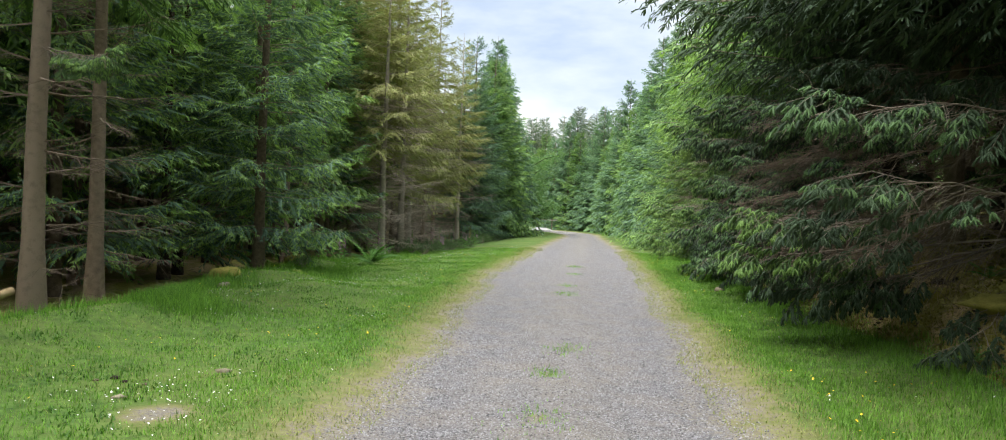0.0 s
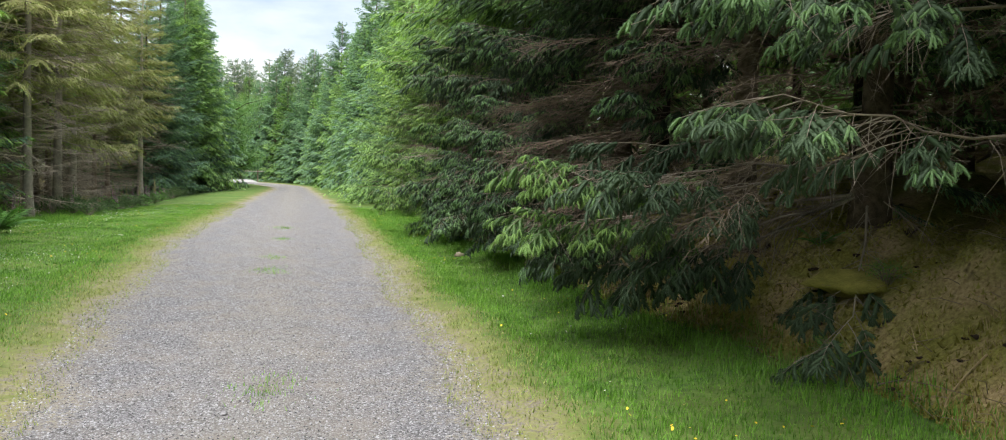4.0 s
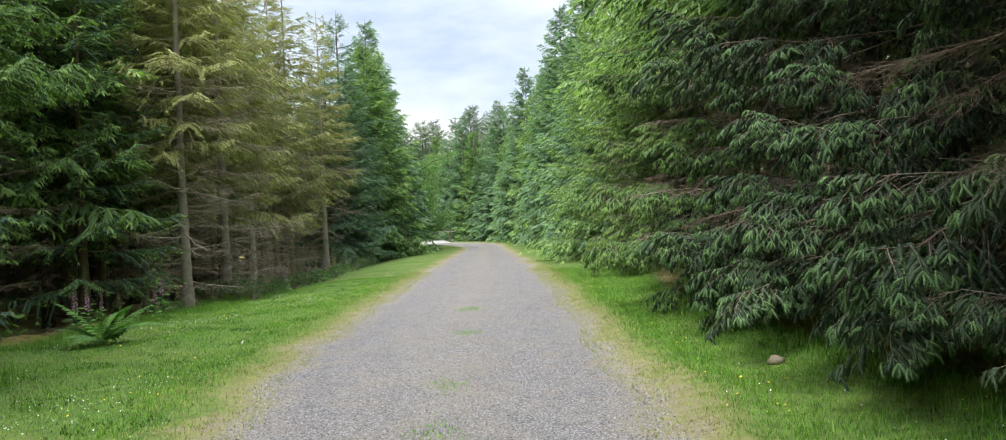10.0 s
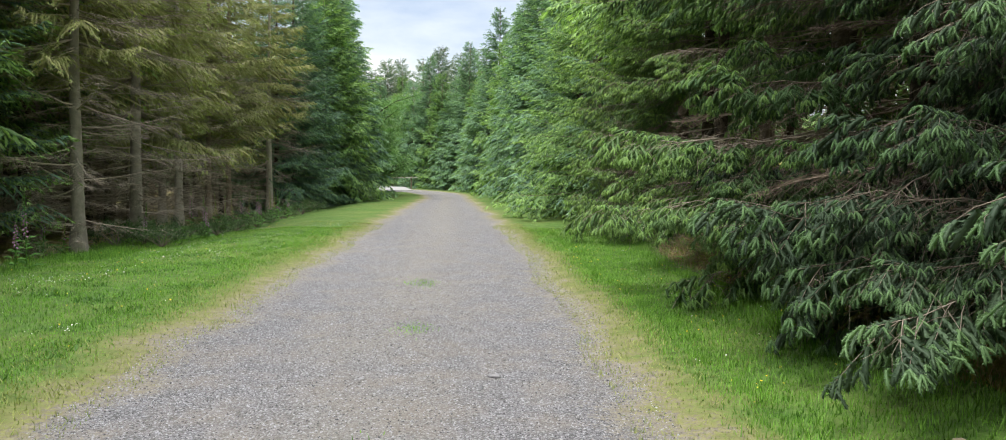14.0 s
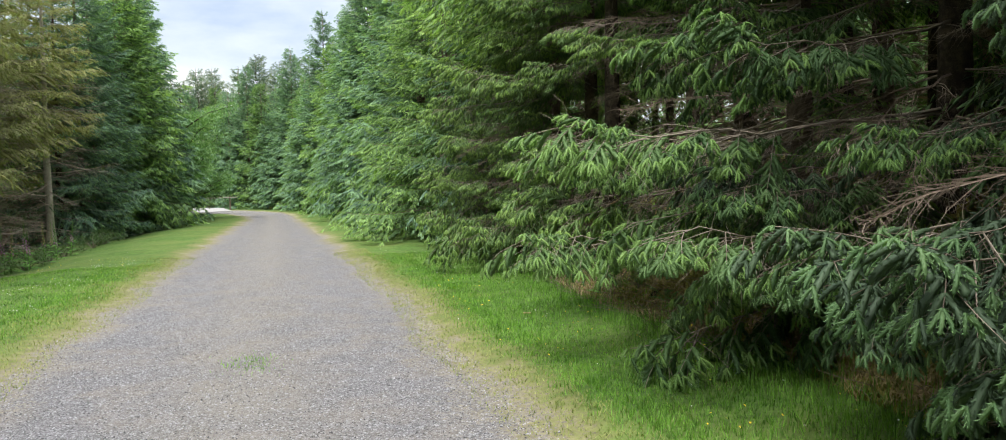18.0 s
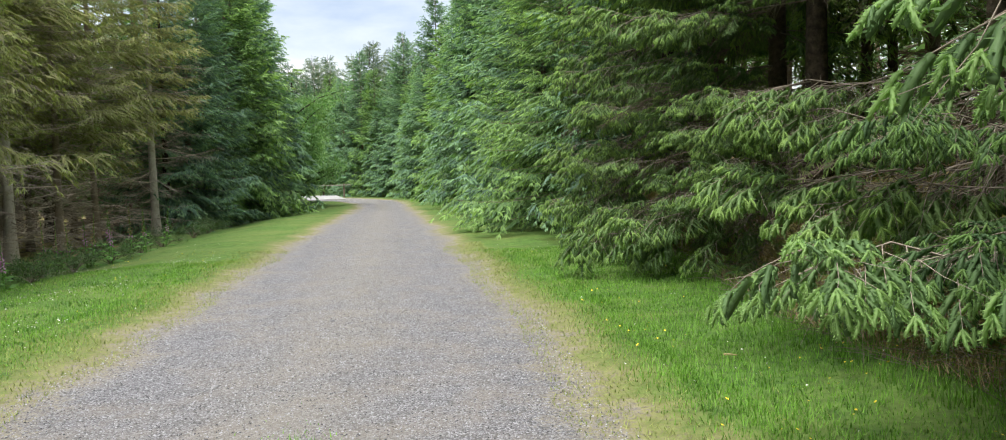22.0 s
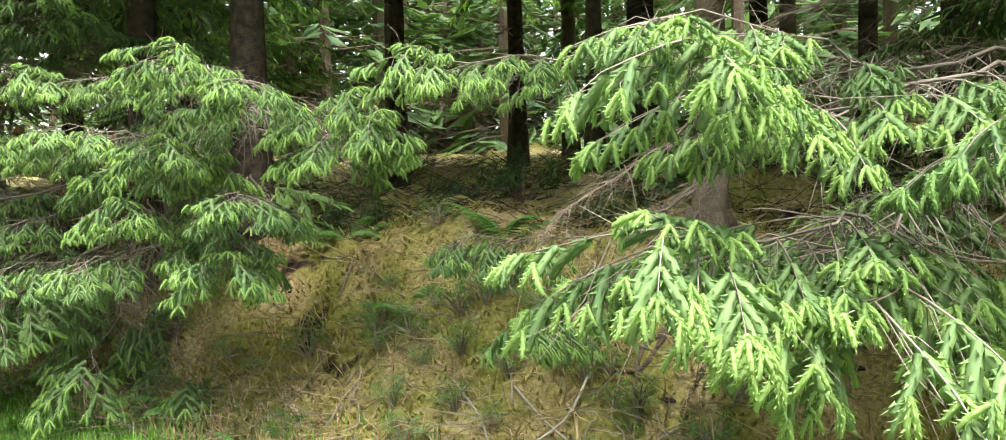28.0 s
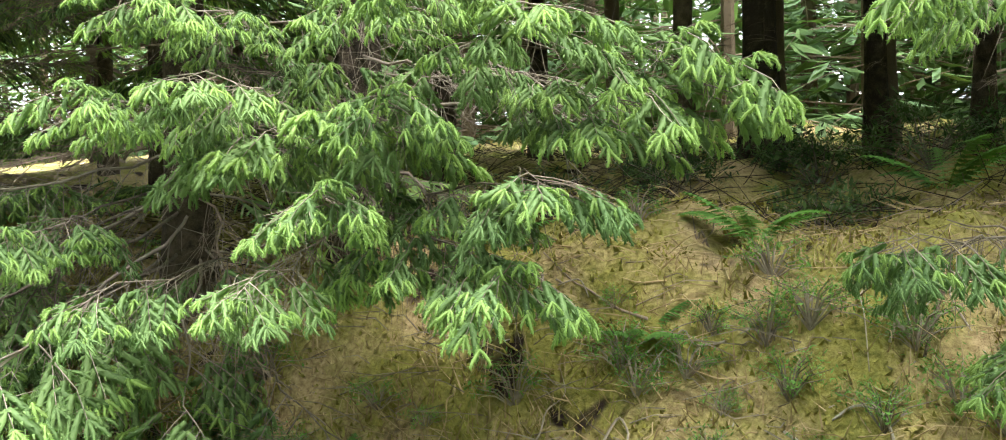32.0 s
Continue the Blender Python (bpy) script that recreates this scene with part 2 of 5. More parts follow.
def ground_mat():
    """Gravel, worn edge, short grass and needle litter, by the distance (m) past the track's edge and the cover of litter."""
    m, nt, b = node_mat("ground_cover", 0.92, 0.2)
    pos = world_pos(nt)
    at_e = nt.nodes.new("ShaderNodeAttribute")
    at_e.attribute_name = "edge"
    at_l = nt.nodes.new("ShaderNodeAttribute")
    at_l.attribute_name = "litter"
    n1, n2, n3 = add_noise(nt, 0.9, 4, vec=pos), add_noise(nt, 5, 5, 0.65, vec=pos), add_noise(nt, 34, 3, vec=pos)
    # gravel: rounded stones of two sizes
    def stones(scale):
        v = nt.nodes.new("ShaderNodeTexVoronoi")
        v.inputs["Scale"].default_value = scale
        nt.links.new(pos, v.inputs["Vector"])
        return v
    v1, v2 = stones(74), stones(135)
    sep = nt.nodes.new("ShaderNodeSeparateColor")
    nt.links.new(v1.outputs["Color"], sep.inputs[0])
    grey = ramp(nt, sep.outputs[0], [(0.0, (0.07, 0.068, 0.07)), (1.0, (0.6, 0.58, 0.59)), (0.5, (0.25, 0.244, 0.26)), (0.88, (0.42, 0.41, 0.43))])
    sep2 = nt.nodes.new("ShaderNodeSeparateColor")
    nt.links.new(v2.outputs["Color"], sep2.inputs[0])
    fine = ramp(nt, sep2.outputs[0], [(0.0, (0.10, 0.097, 0.10)), (1.0, (0.52, 0.505, 0.52))])
    grey = mix_rgb(nt, ramp(nt, n2, [(0.35, (0.1, 0.1, 0.1)), (0.65, (0.5, 0.5, 0.5))]), grey, fine)
    gaps = math_node(nt, "MULTIPLY", math_node(nt, "SUBTRACT", v1.outputs["Distance"], 0.38), 2.2, clamp=True)
    grey = mix_rgb(nt, gaps, grey, (0.09, 0.086, 0.085), "MIX")
    at_r = nt.nodes.new("ShaderNodeAttribute")
    at_r.attribute_name = "rut"
    dusty = mix_rgb(nt, math_node(nt, "MULTIPLY", at_r.outputs["Fac"], math_node(nt, "MULTIPLY", ramp(nt, n1, [(0.3, (0.25, 0.25, 0.25)), (0.65, (1, 1, 1))]), 0.45)), grey, (0.33, 0.295, 0.235))
    gravel = mix_rgb(nt, math_node(nt, "MULTIPLY", n2, 0.15), dusty, (0.32, 0.31, 0.325))
    tan = ramp(nt, add_noise(nt, 1.7, 5, 0.65, vec=pos), [(0.44, (0, 0, 0)), (0.66, (0.42, 0.42, 0.42))])
    gravel = mix_rgb(nt, tan, gravel, (0.32, 0.275, 0.22))
    # grass
    lush = ramp(nt, add_noise(nt, 9, 5, 0.7, vec=pos), [(0.32, (0.03, 0.068, 0.012)), (0.68, (0.115, 0.205, 0.04))])
    lush = mix_rgb(nt, ramp(nt, add_noise(nt, 0.55, 6, 0.7, vec=pos), [(0.42, (0, 0, 0)), (0.64, (0.5, 0.5, 0.5))]), lush, (0.17, 0.185, 0.055))
    dry = ramp(nt, n3, [(0.3, (0.10, 0.112, 0.036)), (0.7, (0.27, 0.25, 0.105))])
    soil = ramp(nt, n3, [(0.3, (0.22, 0.19, 0.135)), (0.7, (0.38, 0.335, 0.26))])
    e = math_node(nt, "ADD", at_e.outputs["Fac"], math_node(nt, "MULTIPLY", math_node(nt, "SUBTRACT", n2, 0.5), 0.9))
    e = math_node(nt, "ADD", e, math_node(nt, "MULTIPLY", math_node(nt, "SUBTRACT", n3, 0.5), 1.1))
    e = math_node(nt, "ADD", e, math_node(nt, "MULTIPLY", math_node(nt, "SUBTRACT", n1, 0.5), 1.0))
    def step(lo, hi):
        r = nt.nodes.new("ShaderNodeMapRange")
        r.interpolation_type = "SMOOTHSTEP"
        r.inputs["From Min"].default_value, r.inputs["From Max"].default_value = lo, hi
        nt.links.new(e, r.inputs["Value"])
        return r.outputs[0]
    col = mix_rgb(nt, step(-0.35, 0.25), gravel, soil)
    col = mix_rgb(nt, step(0.0, 0.4), col, dry)
    col = mix_rgb(nt, step(0.2, 0.8), col, lush)
    # litter
    lit = ramp(nt, n3, [(0.25, (0.23, 0.16, 0.075)), (0.75, (0.54, 0.41, 0.22))])
    mossy = ramp(nt, n3, [(0.25, (0.14, 0.135, 0.03)), (0.75, (0.34, 0.31, 0.08))])
    forest = mix_rgb(nt, ramp(nt, add_noise(nt, 1.9, 5, 0.6, vec=pos), [(0.38, (0, 0, 0)), (0.56, (1, 1, 1))]), lit, mossy)
    peat = ramp(nt, add_noise(nt, 2.6, 3, 0.5, vec=pos, dist=0.6), [(0.62, (0, 0, 0)), (0.70, (1, 1, 1))])
    forest = mix_rgb(nt, peat, forest, (0.035, 0.022, 0.018))
    l = math_node(nt, "ADD", at_l.outputs["Fac"], math_node(nt, "MULTIPLY", math_node(nt, "SUBTRACT", n2, 0.5), 0.7))
    r = nt.nodes.new("ShaderNodeMapRange")
    r.inputs["From Min"].default_value, r.inputs["From Max"].default_value = 0.4, 0.62
    nt.links.new(l, r.inputs["Value"])
    col = mix_rgb(nt, r.outputs[0], col, forest)
    nt.links.new(col, b.inputs["Base Color"])
    h = math_node(nt, "ADD", math_node(nt, "MULTIPLY", sep.outputs[0], 0.5), math_node(nt, "MULTIPLY", v2.outputs["Distance"], -8))
    h = math_node(nt, "ADD", math_node(nt, "MULTIPLY", h, math_node(nt, "SUBTRACT", 1.0, step(-0.1, 0.3))), math_node(nt, "MULTIPLY", n3, 1.5))
    h = math_node(nt, "ADD", h, math_node(nt, "MULTIPLY", math_node(nt, "MULTIPLY", add_noise(nt, 11, 6, 0.7, vec=pos), 9.0), at_l.outputs["Fac"]))
    bump(nt, b, h, 0.6, 0.009)
    return m


M_GROUND = ground_mat()

# ---- helpers for meshes ----
RNG = np.random.default_rng(7)


def mesh_np(name, verts, tris, mats, mat_index=None, smooth=False):
    """A mesh from arrays of vertices and triangles."""
    me = bpy.data.meshes.new(name)
    verts, tris = np.asarray(verts, np.float32), np.asarray(tris, np.int32)
    k = tris.shape[1]
    me.vertices.add(len(verts))
    me.vertices.foreach_set("co", verts.ravel())
    me.loops.add(tris.size)
    me.loops.foreach_set("vertex_index", tris.ravel())
    me.polygons.add(len(tris))
    me.polygons.foreach_set("loop_start", np.arange(0, tris.size, k, dtype=np.int32))
    for m in mats:
        me.materials.append(m)
    if mat_index is not None:
        me.polygons.foreach_set("material_index", np.asarray(mat_index, np.int32))
    me.polygons.foreach_set("use_smooth", np.full(len(tris), smooth))
    me.update(calc_edges=True)
    me.validate()
    return me


def part(name, bm_or_mesh, material=None, parent=None, label="", at=None):
    if isinstance(bm_or_mesh, bmesh.types.BMesh):
        me = bpy.data.meshes.new(name)
        bm_or_mesh.to_mesh(me)
        bm_or_mesh.free()
    else:
        me = bm_or_mesh
    if material:
        me.materials.clear()
        me.materials.append(material)
    ob = new(name, me)
    if parent:
        ob.parent = parent
    if at is not None:
        ob.matrix_basis = at
    if label:
        ob["label"] = label
    return ob


# ---- the ground ----
EDGE_Y = [-60, 5, 10, 17, 21, 30, 40, 50, 65, 72, 80, 90, 100, 130, 400]
EDGE_L = [-1.3, -1.4, -1.75, -2.3, -2.6, -2.7, -2.85, -2.9, -2.9, -3.4, -5.2, -10.5, -17.5, -40, -250]
EDGE_R = [1.3, 1.25, 1.15, 1.08, 1.08, 1.0, 0.65, 0.25, -0.5, -0.75, -1.6, -5.0, -11.0, -34, -244]


def edge_l(y):
    return np.interp(y, EDGE_Y, EDGE_L) + 0.07 * np.sin(y * 0.9) + 0.04 * np.sin(y * 2.3 + 1)


def edge_r(y):
    return np.interp(y, EDGE_Y, EDGE_R) + 0.06 * np.sin(y * 1.1 + 2) + 0.04 * np.sin(y * 2.7)


def wob(x, y, s, k):
    """Smooth relief from a few waves, about -1 to 1."""
    return (np.sin(x * s + 1.3 * k + 1.7 * np.sin(y * s * 0.7 + k)) * np.cos(y * s * 1.13 + 0.6 * k + 1.2 * np.sin(x * s * 0.8)))


def sstep(v):
    v = np.clip(v, 0, 1)
    return v * v * (3 - 2 * v)


def bank_foot(y):
    base = np.interp(y, [-60, 8, 12, 20, 25.5, 27, 29, 33, 40, 60, 400], [3.5, 3.5, 3.4, 3.3, 3.2, 3.5, 3.85, 4.1, 4.1, 3.6, 3.3])
    return base + np.minimum(0, np.interp(y, EDGE_Y, EDGE_R) - 0.65) + 0.18 * np.sin(y * 0.8 + 1)


def ground_z(x, y):
    x, y = np.asarray(x, float), np.asarray(y, float)
    el, er, ft = edge_l(y), edge_r(y), bank_foot(y)
    z = np.zeros(np.broadcast(x, y).shape)
    inside = np.clip((x - el) / (er - el), 0, 1)
    z += 0.035 * np.sin(inside * math.pi) - 0.02 * (np.exp(-((inside - 0.27) / 0.12) ** 2) + np.exp(-((inside - 0.73) / 0.12) ** 2)) * (inside > 0) * (inside < 1)
    # right side: verge, bank, sloping forest floor
    dr = x - er
    z += np.where(dr > 0, 0.06 * sstep(dr / 0.6) + 0.10 * sstep((x - ft + 1.0) / 1.0), 0)
    amp = np.interp(y, [-60, 4, 9, 14, 22, 40, 55, 90], [0.9, 0.95, 1.05, 0.9, 1.1, 1.1, 0.7, 0.4])
    up = sstep((x - ft) / 1.45)
    z += amp * up * (1 + 0.16 * wob(x, y, 1.9, 2)) + np.clip(x - ft - 1.45, 0, 3) * 0.16 + np.clip(x - ft - 4.45, 0, 60) * 0.1
    z += up * (0.10 * wob(x, y, 3.1, 1) + 0.06 * wob(x, y, 7.3, 3) + 0.035 * wob(x, y, 15.0, 5))
    for hx, hy, hr in ((3.72, 26.7, 0.16), (3.5, 27.25, 0.12), (3.9, 26.3, 0.15), (3.55, 27.6, 0.1), (3.6, 28.5, 0.12), (3.75, 9.0, 0.2), (3.95, 8.3, 0.16), (3.7, 24.4, 0.14)):
        z -= 0.16 * np.exp(-((x - hx) / hr) ** 2 - ((y - hy) / hr) ** 2)
    # left side: verge, hummocks at the wood's edge
    dl = el - x
    z += np.where(dl > 0, 0.05 * sstep(dl / 0.7) + 0.03 * wob(x, y, 1.1, 4) * sstep(dl / 2), 0)
    wd = np.interp(y, [0, 8, 15, 24, 30], [4.2, 4.3, 4.6, 5.2, 5.6])
    z += np.exp(-((dl - wd) / 0.9) ** 2) * (0.16 + 0.16 * wob(x, y, 0.9, 6)) * np.interp(y, [20, 28], [1.0, 0.35])
    z += sstep((dl - wd - 0.4) / 1.6) * (-0.2 + 0.12 * wob(x, y, 1.3, 7) + 0.05 * wob(x, y, 4.3, 8))
    for hx, hy, hr, hh in ((-5.0, 9.3, 0.75, 0.17), (-5.6, 10.2, 0.6, 0.14), (-5.0, 13.6, 1.0, 0.2), (-5.9, 15.0, 0.9, 0.16)):
        z += hh * np.exp(-((x - hx) / hr) ** 2 - ((y - hy) / hr) ** 2)
    z -= np.interp(y, [4, 9, 15, 24, 31, 60, 80], [0.0, 0.08, 0.14, 0.24, 0.38, 0.38, 0.0]) * sstep((dl - 1.6) / 4.2)
    # low hills far off
    z += 26 * sstep((np.hypot(x, y - 20) - 170) / 240)
    return z


def gz(x, y):
    return float(ground_z(x, y))


GY = np.concatenate([np.arange(-60, -8, 4.0), np.arange(-8, 2, 0.5), np.arange(2, 40, 0.18), np.arange(40, 100, 0.6), np.arange(100, 140, 2.5), [150, 170, 200, 250, 320, 400]])


def ground_strip(name, cols, label, category):
    """cols: a function of y that gives the row of x values."""
    X = np.array([cols(y) for y in GY])
    Y = np.repeat(GY[:, None], X.shape[1], 1)
    Z = ground_z(X, Y)
    n, k = X.shape
    idx = np.arange(n * k).reshape(n, k)
    quads = np.stack([idx[:-1, :-1], idx[:-1, 1:], idx[1:, 1:], idx[1:, :-1]], -1).reshape(-1, 4)
    me = mesh_np(name, np.stack([X, Y, Z], -1).reshape(-1, 3), quads, [M_GROUND], smooth=True)
    el, er, ft = edge_l(Y), edge_r(Y), bank_foot(Y)
    e = np.maximum(el - X, X - er)
    lit = np.where(X > er, (X - ft + 0.15) / 0.7, (el - X - np.interp(Y, [0, 8, 15, 24, 30], [4.2, 4.3, 4.6, 5.2, 5.6]) - 0.3) / 1.2)
    lit = np.clip(lit, 0, 1) * (np.hypot(X, Y - 30) < 130)
    e = e - 1.5 * np.exp(-((X + 2.9) / 0.34) ** 2 - ((Y - 5.2) / 0.4) ** 2)
    for px, py, pr in ((-0.2, 9.06, 0.16), (-0.3, 7.6, 0.12), (-0.25, 5.9, 0.2), (-0.55, 15.6, 0.25), (-0.6, 17.5, 0.2), (-0.7, 24.5, 0.22), (-0.6, 21.3, 0.14)):
        e = e + 1.55 * np.exp(-((X - px) / pr) ** 2 - ((Y - py) / (pr * 1.8)) ** 2)
    inside = np.clip((X - el) / (er - el), 0, 1)
    rut = np.exp(-((inside - 0.5) / 0.17) ** 2)
    for key, v in (("edge", e), ("litter", lit), ("rut", rut)):
        a = me.attributes.new(key, "FLOAT", "POINT")
        a.data.foreach_set("value", v.ravel().astype(np.float32))
    return tagged(new(name, me), label, category, kind="structure")


def side(ds):
    return np.array(ds, float)


NEAR_D = np.concatenate([np.arange(0, 1.2, 0.12), np.arange(1.2, 2.001, 0.2)])
BANK_D = np.concatenate([np.arange(2.0, 5.4, 0.13), np.arange(5.4, 12, 0.5), np.arange(12, 40, 3), [40, 60, 90, 140, 220, 320]])
LEFT_D = np.concatenate([np.arange(2.0, 7.0, 0.25), np.arange(7, 14, 0.6), np.arange(14, 44, 3), [44, 60, 90, 140, 220, 320]])
ground_strip("road", lambda y: np.linspace(edge_l(y), edge_r(y), 25), "grey gravel forest track with a faint dusty crown", "road")
ground_strip("verge_1", lambda y: edge_r(y) + NEAR_D, "mown green grass verge beside the gravel track", "grass verge")
ground_strip("ground_1", lambda y: edge_r(y) + BANK_D, "mossy earth bank and needle-strewn forest floor", "ground")
ground_strip("verge_2", lambda y: edge_l(y) - NEAR_D[::-1], "wide mown grass verge with worn edge", "grass verge")
ground_strip("ground_2", lambda y: edge_l(y) - LEFT_D[::-1], "grass verge running into shaded forest floor", "ground")

# ---- trees: shoots, branches, crowns ----
def norm(v):
    return v / np.maximum(np.linalg.norm(v, axis=-1, keepdims=True), 1e-9)


def tube(path, radii, k=4):
    """A tapered round strip along a path."""
    path, radii = np.asarray(path, float), np.asarray(radii, float)
    t = norm(np.gradient(path, axis=0))
    ref = np.where(np.abs(t[:, 2:3]) > 0.9, [[1.0, 0, 0]], [[0, 0, 1.0]])
    a = norm(np.cross(t, ref))
    b = np.cross(t, a)
    ang = np.arange(k) * 2 * math.pi / k
    ring = np.cos(ang)[None, :, None] * a[:, None] + np.sin(ang)[None, :, None] * b[:, None]
    v = (path[:, None] + ring * radii[:, None, None]).reshape(-1, 3)
    n = len(path)
    idx = np.arange(n * k).reshape(n, k)
    nx = np.roll(idx, -1, 1)
    q1 = np.stack([idx[:-1], nx[:-1], nx[1:]], -1).reshape(-1, 3)
    q2 = np.stack([idx[:-1], nx[1:], idx[1:]], -1).reshape(-1, 3)
    return v, np.concatenate([q1, q2])


def brush_near():
    """A blunt shoot that bends down: a soft round body with needles standing off it, pointing forward."""
    v, t = [], []
    k = 5
    rings = ((0.0, 0.0, 0.085), (0.3, 0.0, 0.095), (0.7, -0.08, 0.095), (0.98, -0.21, 0.075))
    for i, (x, z, r) in enumerate(rings):
        for j in range(k):
            a = j * 2 * math.pi / k + 0.6 * i
            v.append((x, r * math.cos(a), z + r * math.sin(a)))
    for i in range(len(rings) - 1):
        for j in range(k):
            a, b = i * k + j, i * k + (j + 1) % k
            t += [(a, b, b + k), (a, b + k, a + k)]
    v.append((1.02, 0, -0.24))
    t += [(len(v) - 1, 3 * k + j, 3 * k + (j + 1) % k) for j in range(k)]
    for i in range(24):
        x, a = 0.02 + 0.04 * i, i * 2.4
        z, c, d = -0.22 * x ** 2, math.cos(a), math.sin(a)
        n = len(v)
        v += [(x - 0.03, c * 0.08 - d * 0.026, z + d * 0.08 + c * 0.026), (x + 0.03, c * 0.08 + d * 0.026, z + d * 0.08 - c * 0.026), (x + 0.14, c * 0.21, z + d * 0.21)]
        t.append((n, n + 1, n + 2))
    return np.array(v), np.array(t)


def brush_mid():
    """The same shoot from farther off: a blunt bent strip."""
    v = np.array([(0, 0.05, 0), (0, -0.05, 0), (0.5, 0.1, -0.02), (0.5, -0.1, -0.02), (1, 0.05, -0.2), (1, -0.05, -0.2)], float)
    return v, np.array([(0, 1, 3), (0, 3, 2), (2, 3, 5), (2, 5, 4)])


def brush_far():
    v = np.array([(0, 0, 0), (0.45, 0.13, -0.05), (1, 0, -0.05), (0.5, -0.13, -0.05)], float)
    return v, np.array([(0, 1, 2), (0, 2, 3)])


BRUSH = [brush_near(), brush_mid(), brush_far()]


def place_brushes(lod, P, D, L, rng):
    tv, tt = BRUSH[lod]
    D = norm(D)
    up = np.tile([[0, 0, 1.0]], (len(P), 1)) + rng.normal(0, 0.35, (len(P), 3))
    Y = norm(np.cross(up, D))
    Z = np.cross(D, Y)
    v = P[:, None] + L[:, None, None] * (tv[None, :, :1] * D[:, None] + tv[None, :, 1:2] * Y[:, None] + tv[None, :, 2:] * Z[:, None])
    t = tt[None] + (np.arange(len(P)) * len(tv))[:, None, None]
    return v.reshape(-1, 3), t.reshape(-1, 3), np.repeat(np.arange(len(P)), len(tt))


class Soup:
    """Triangles of several materials, gathered."""

    def __init__(self):
        self.v, self.t, self.m, self.n = [], [], [], 0

    def add(self, v, t, m):
        self.v.append(v)
        self.t.append(np.asarray(t) + self.n)
        self.m.append(np.full(len(t), m) if np.isscalar(m) else m)
        self.n += len(v)

    def arrays(self):
        return np.concatenate(self.v), np.concatenate(self.t), np.concatenate(self.m)

    def mesh(self, name, mats, smooth=False):
        v, t, m = self.arrays()
        return mesh_np(name, v, t, mats, m, smooth)


def bare_branch(rng, L, lod, droop=0.5):
    """A dead branch along +x from the origin: a limb that sags, with bare side twigs."""
    s = Soup()
    n = (10, 6, 4)[lod]
    u = np.linspace(0, 1, n)
    wig = np.cumsum(rng.normal(0, 0.012, (n, 2)), 0) * L * np.minimum(1, u * 4)[:, None]
    axis = np.stack([u * L, wig[:, 0], (-0.24 * droop * u + 0.15 * u ** 3) * L + wig[:, 1] * 0.7], 1)
    s.add(*tube(axis, (0.005 + 0.0066 * L) * (1 - 0.9 * u), 3), 0)
    for w in np.arange(0.1 * L, L * 0.985, (0.15, 0.17, 0.36)[lod]) / L:
        for sg in (-1, 1):
            if rng.random() < 0.14:
                continue
            p = np.array([np.interp(w, u, axis[:, i]) for i in range(3)])
            ln = (0.15 + 0.42 * (1 - w) * min(1, 0.4 + 1.5 * w)) * L ** 0.6 * rng.uniform(0.6, 1.25)
            d = norm(np.array([0.75 + 0.3 * rng.random(), sg * rng.uniform(0.5, 0.95), rng.uniform(-0.75, 0.12) * droop * 1.3]))
            q = np.linspace(0, 1, 3)[:, None]
            tw = p + q * d * ln + q ** 2 * np.array([0.05, 0, -0.10 - 0.35 * droop * rng.random()]) * ln
            s.add(*tube(tw, np.linspace(0.0032, 0.0011, 3) * (1 + 0.3 * L), 3), 0)
            for _ in range((4, 2, 1)[lod]):
                b = tw[0] + (tw[-1] - tw[0]) * rng.uniform(0.2, 0.95)
                e = b + (d * 0.5 + rng.normal(0, 0.5, 3)) * ln * 0.42
                s.add(*tube(np.stack([b, (b + e) / 2 + rng.normal(0, 0.012, 3), e]), [0.0022, 0.0016, 0.0008], 3), 0)
    return s


def spray(rng, L, lod, bare=0.14, droop=0.5, fresh=0.8):
    """A spruce branch seen from farther off: a limb whose side twigs hang in fringes of blunt shoots."""
    s = Soup()
    n = 6
    u = np.linspace(0, 1, n)
    wig = np.cumsum(rng.normal(0, 0.02, (n, 2)), 0) * L
    axis = np.stack([u * L, wig[:, 0], (-0.24 * droop * u + 0.17 * u ** 3) * L + wig[:, 1] * 0.7], 1)
    s.add(*tube(axis, (0.004 + 0.0052 * L) * (1 - 0.9 * u), 3), 0)
    up = np.array([0, 0, 1.0])
    P, D, S, F = [], [], [], []
    step, gap, size, hw = ((0.16, 0.075, 0.115, 0.04), (0.27, 0.14, 0.23, 0.08))[lod - 1]
    for w in np.arange(bare * L, L * 0.98, step) / L:
        p0 = np.array([np.interp(w, u, axis[:, i]) for i in range(3)])
        for sg in (-1, 1):
            if rng.random() < 0.1:
                continue
            ln = (0.2 + 0.46 * (1 - w) * min(1, 0.4 + 1.5 * w)) * L ** 0.6 * rng.uniform(0.55, 1.3)
            d = norm(np.array([0.65 + 0.4 * rng.random(), sg * rng.uniform(0.45, 1.0), rng.uniform(-0.5, 0.15) * droop]))
            sag = -up * (0.2 + 0.5 * droop * rng.random()) * ln
            o = norm(np.cross(d, up))
            mid, end = p0 + d * ln * 0.5 + sag * 0.25, p0 + d * ln + sag
            v = np.stack([p0, mid, end, mid + o * hw - up * hw * 0.7, mid - o * hw - up * hw * 0.7])
            s.add(v, np.array([(0, 3, 1), (0, 1, 4), (1, 3, 2), (1, 2, 4)]), 1)
            lively = rng.random() < fresh * (0.45 + 0.6 * w)
            for g in np.arange(0.15, 1.0, gap / ln):
                c = p0 + d * ln * g + sag * g * g
                for h in (-1, 1):
                    P.append(c + rng.normal(0, 0.02, 3))
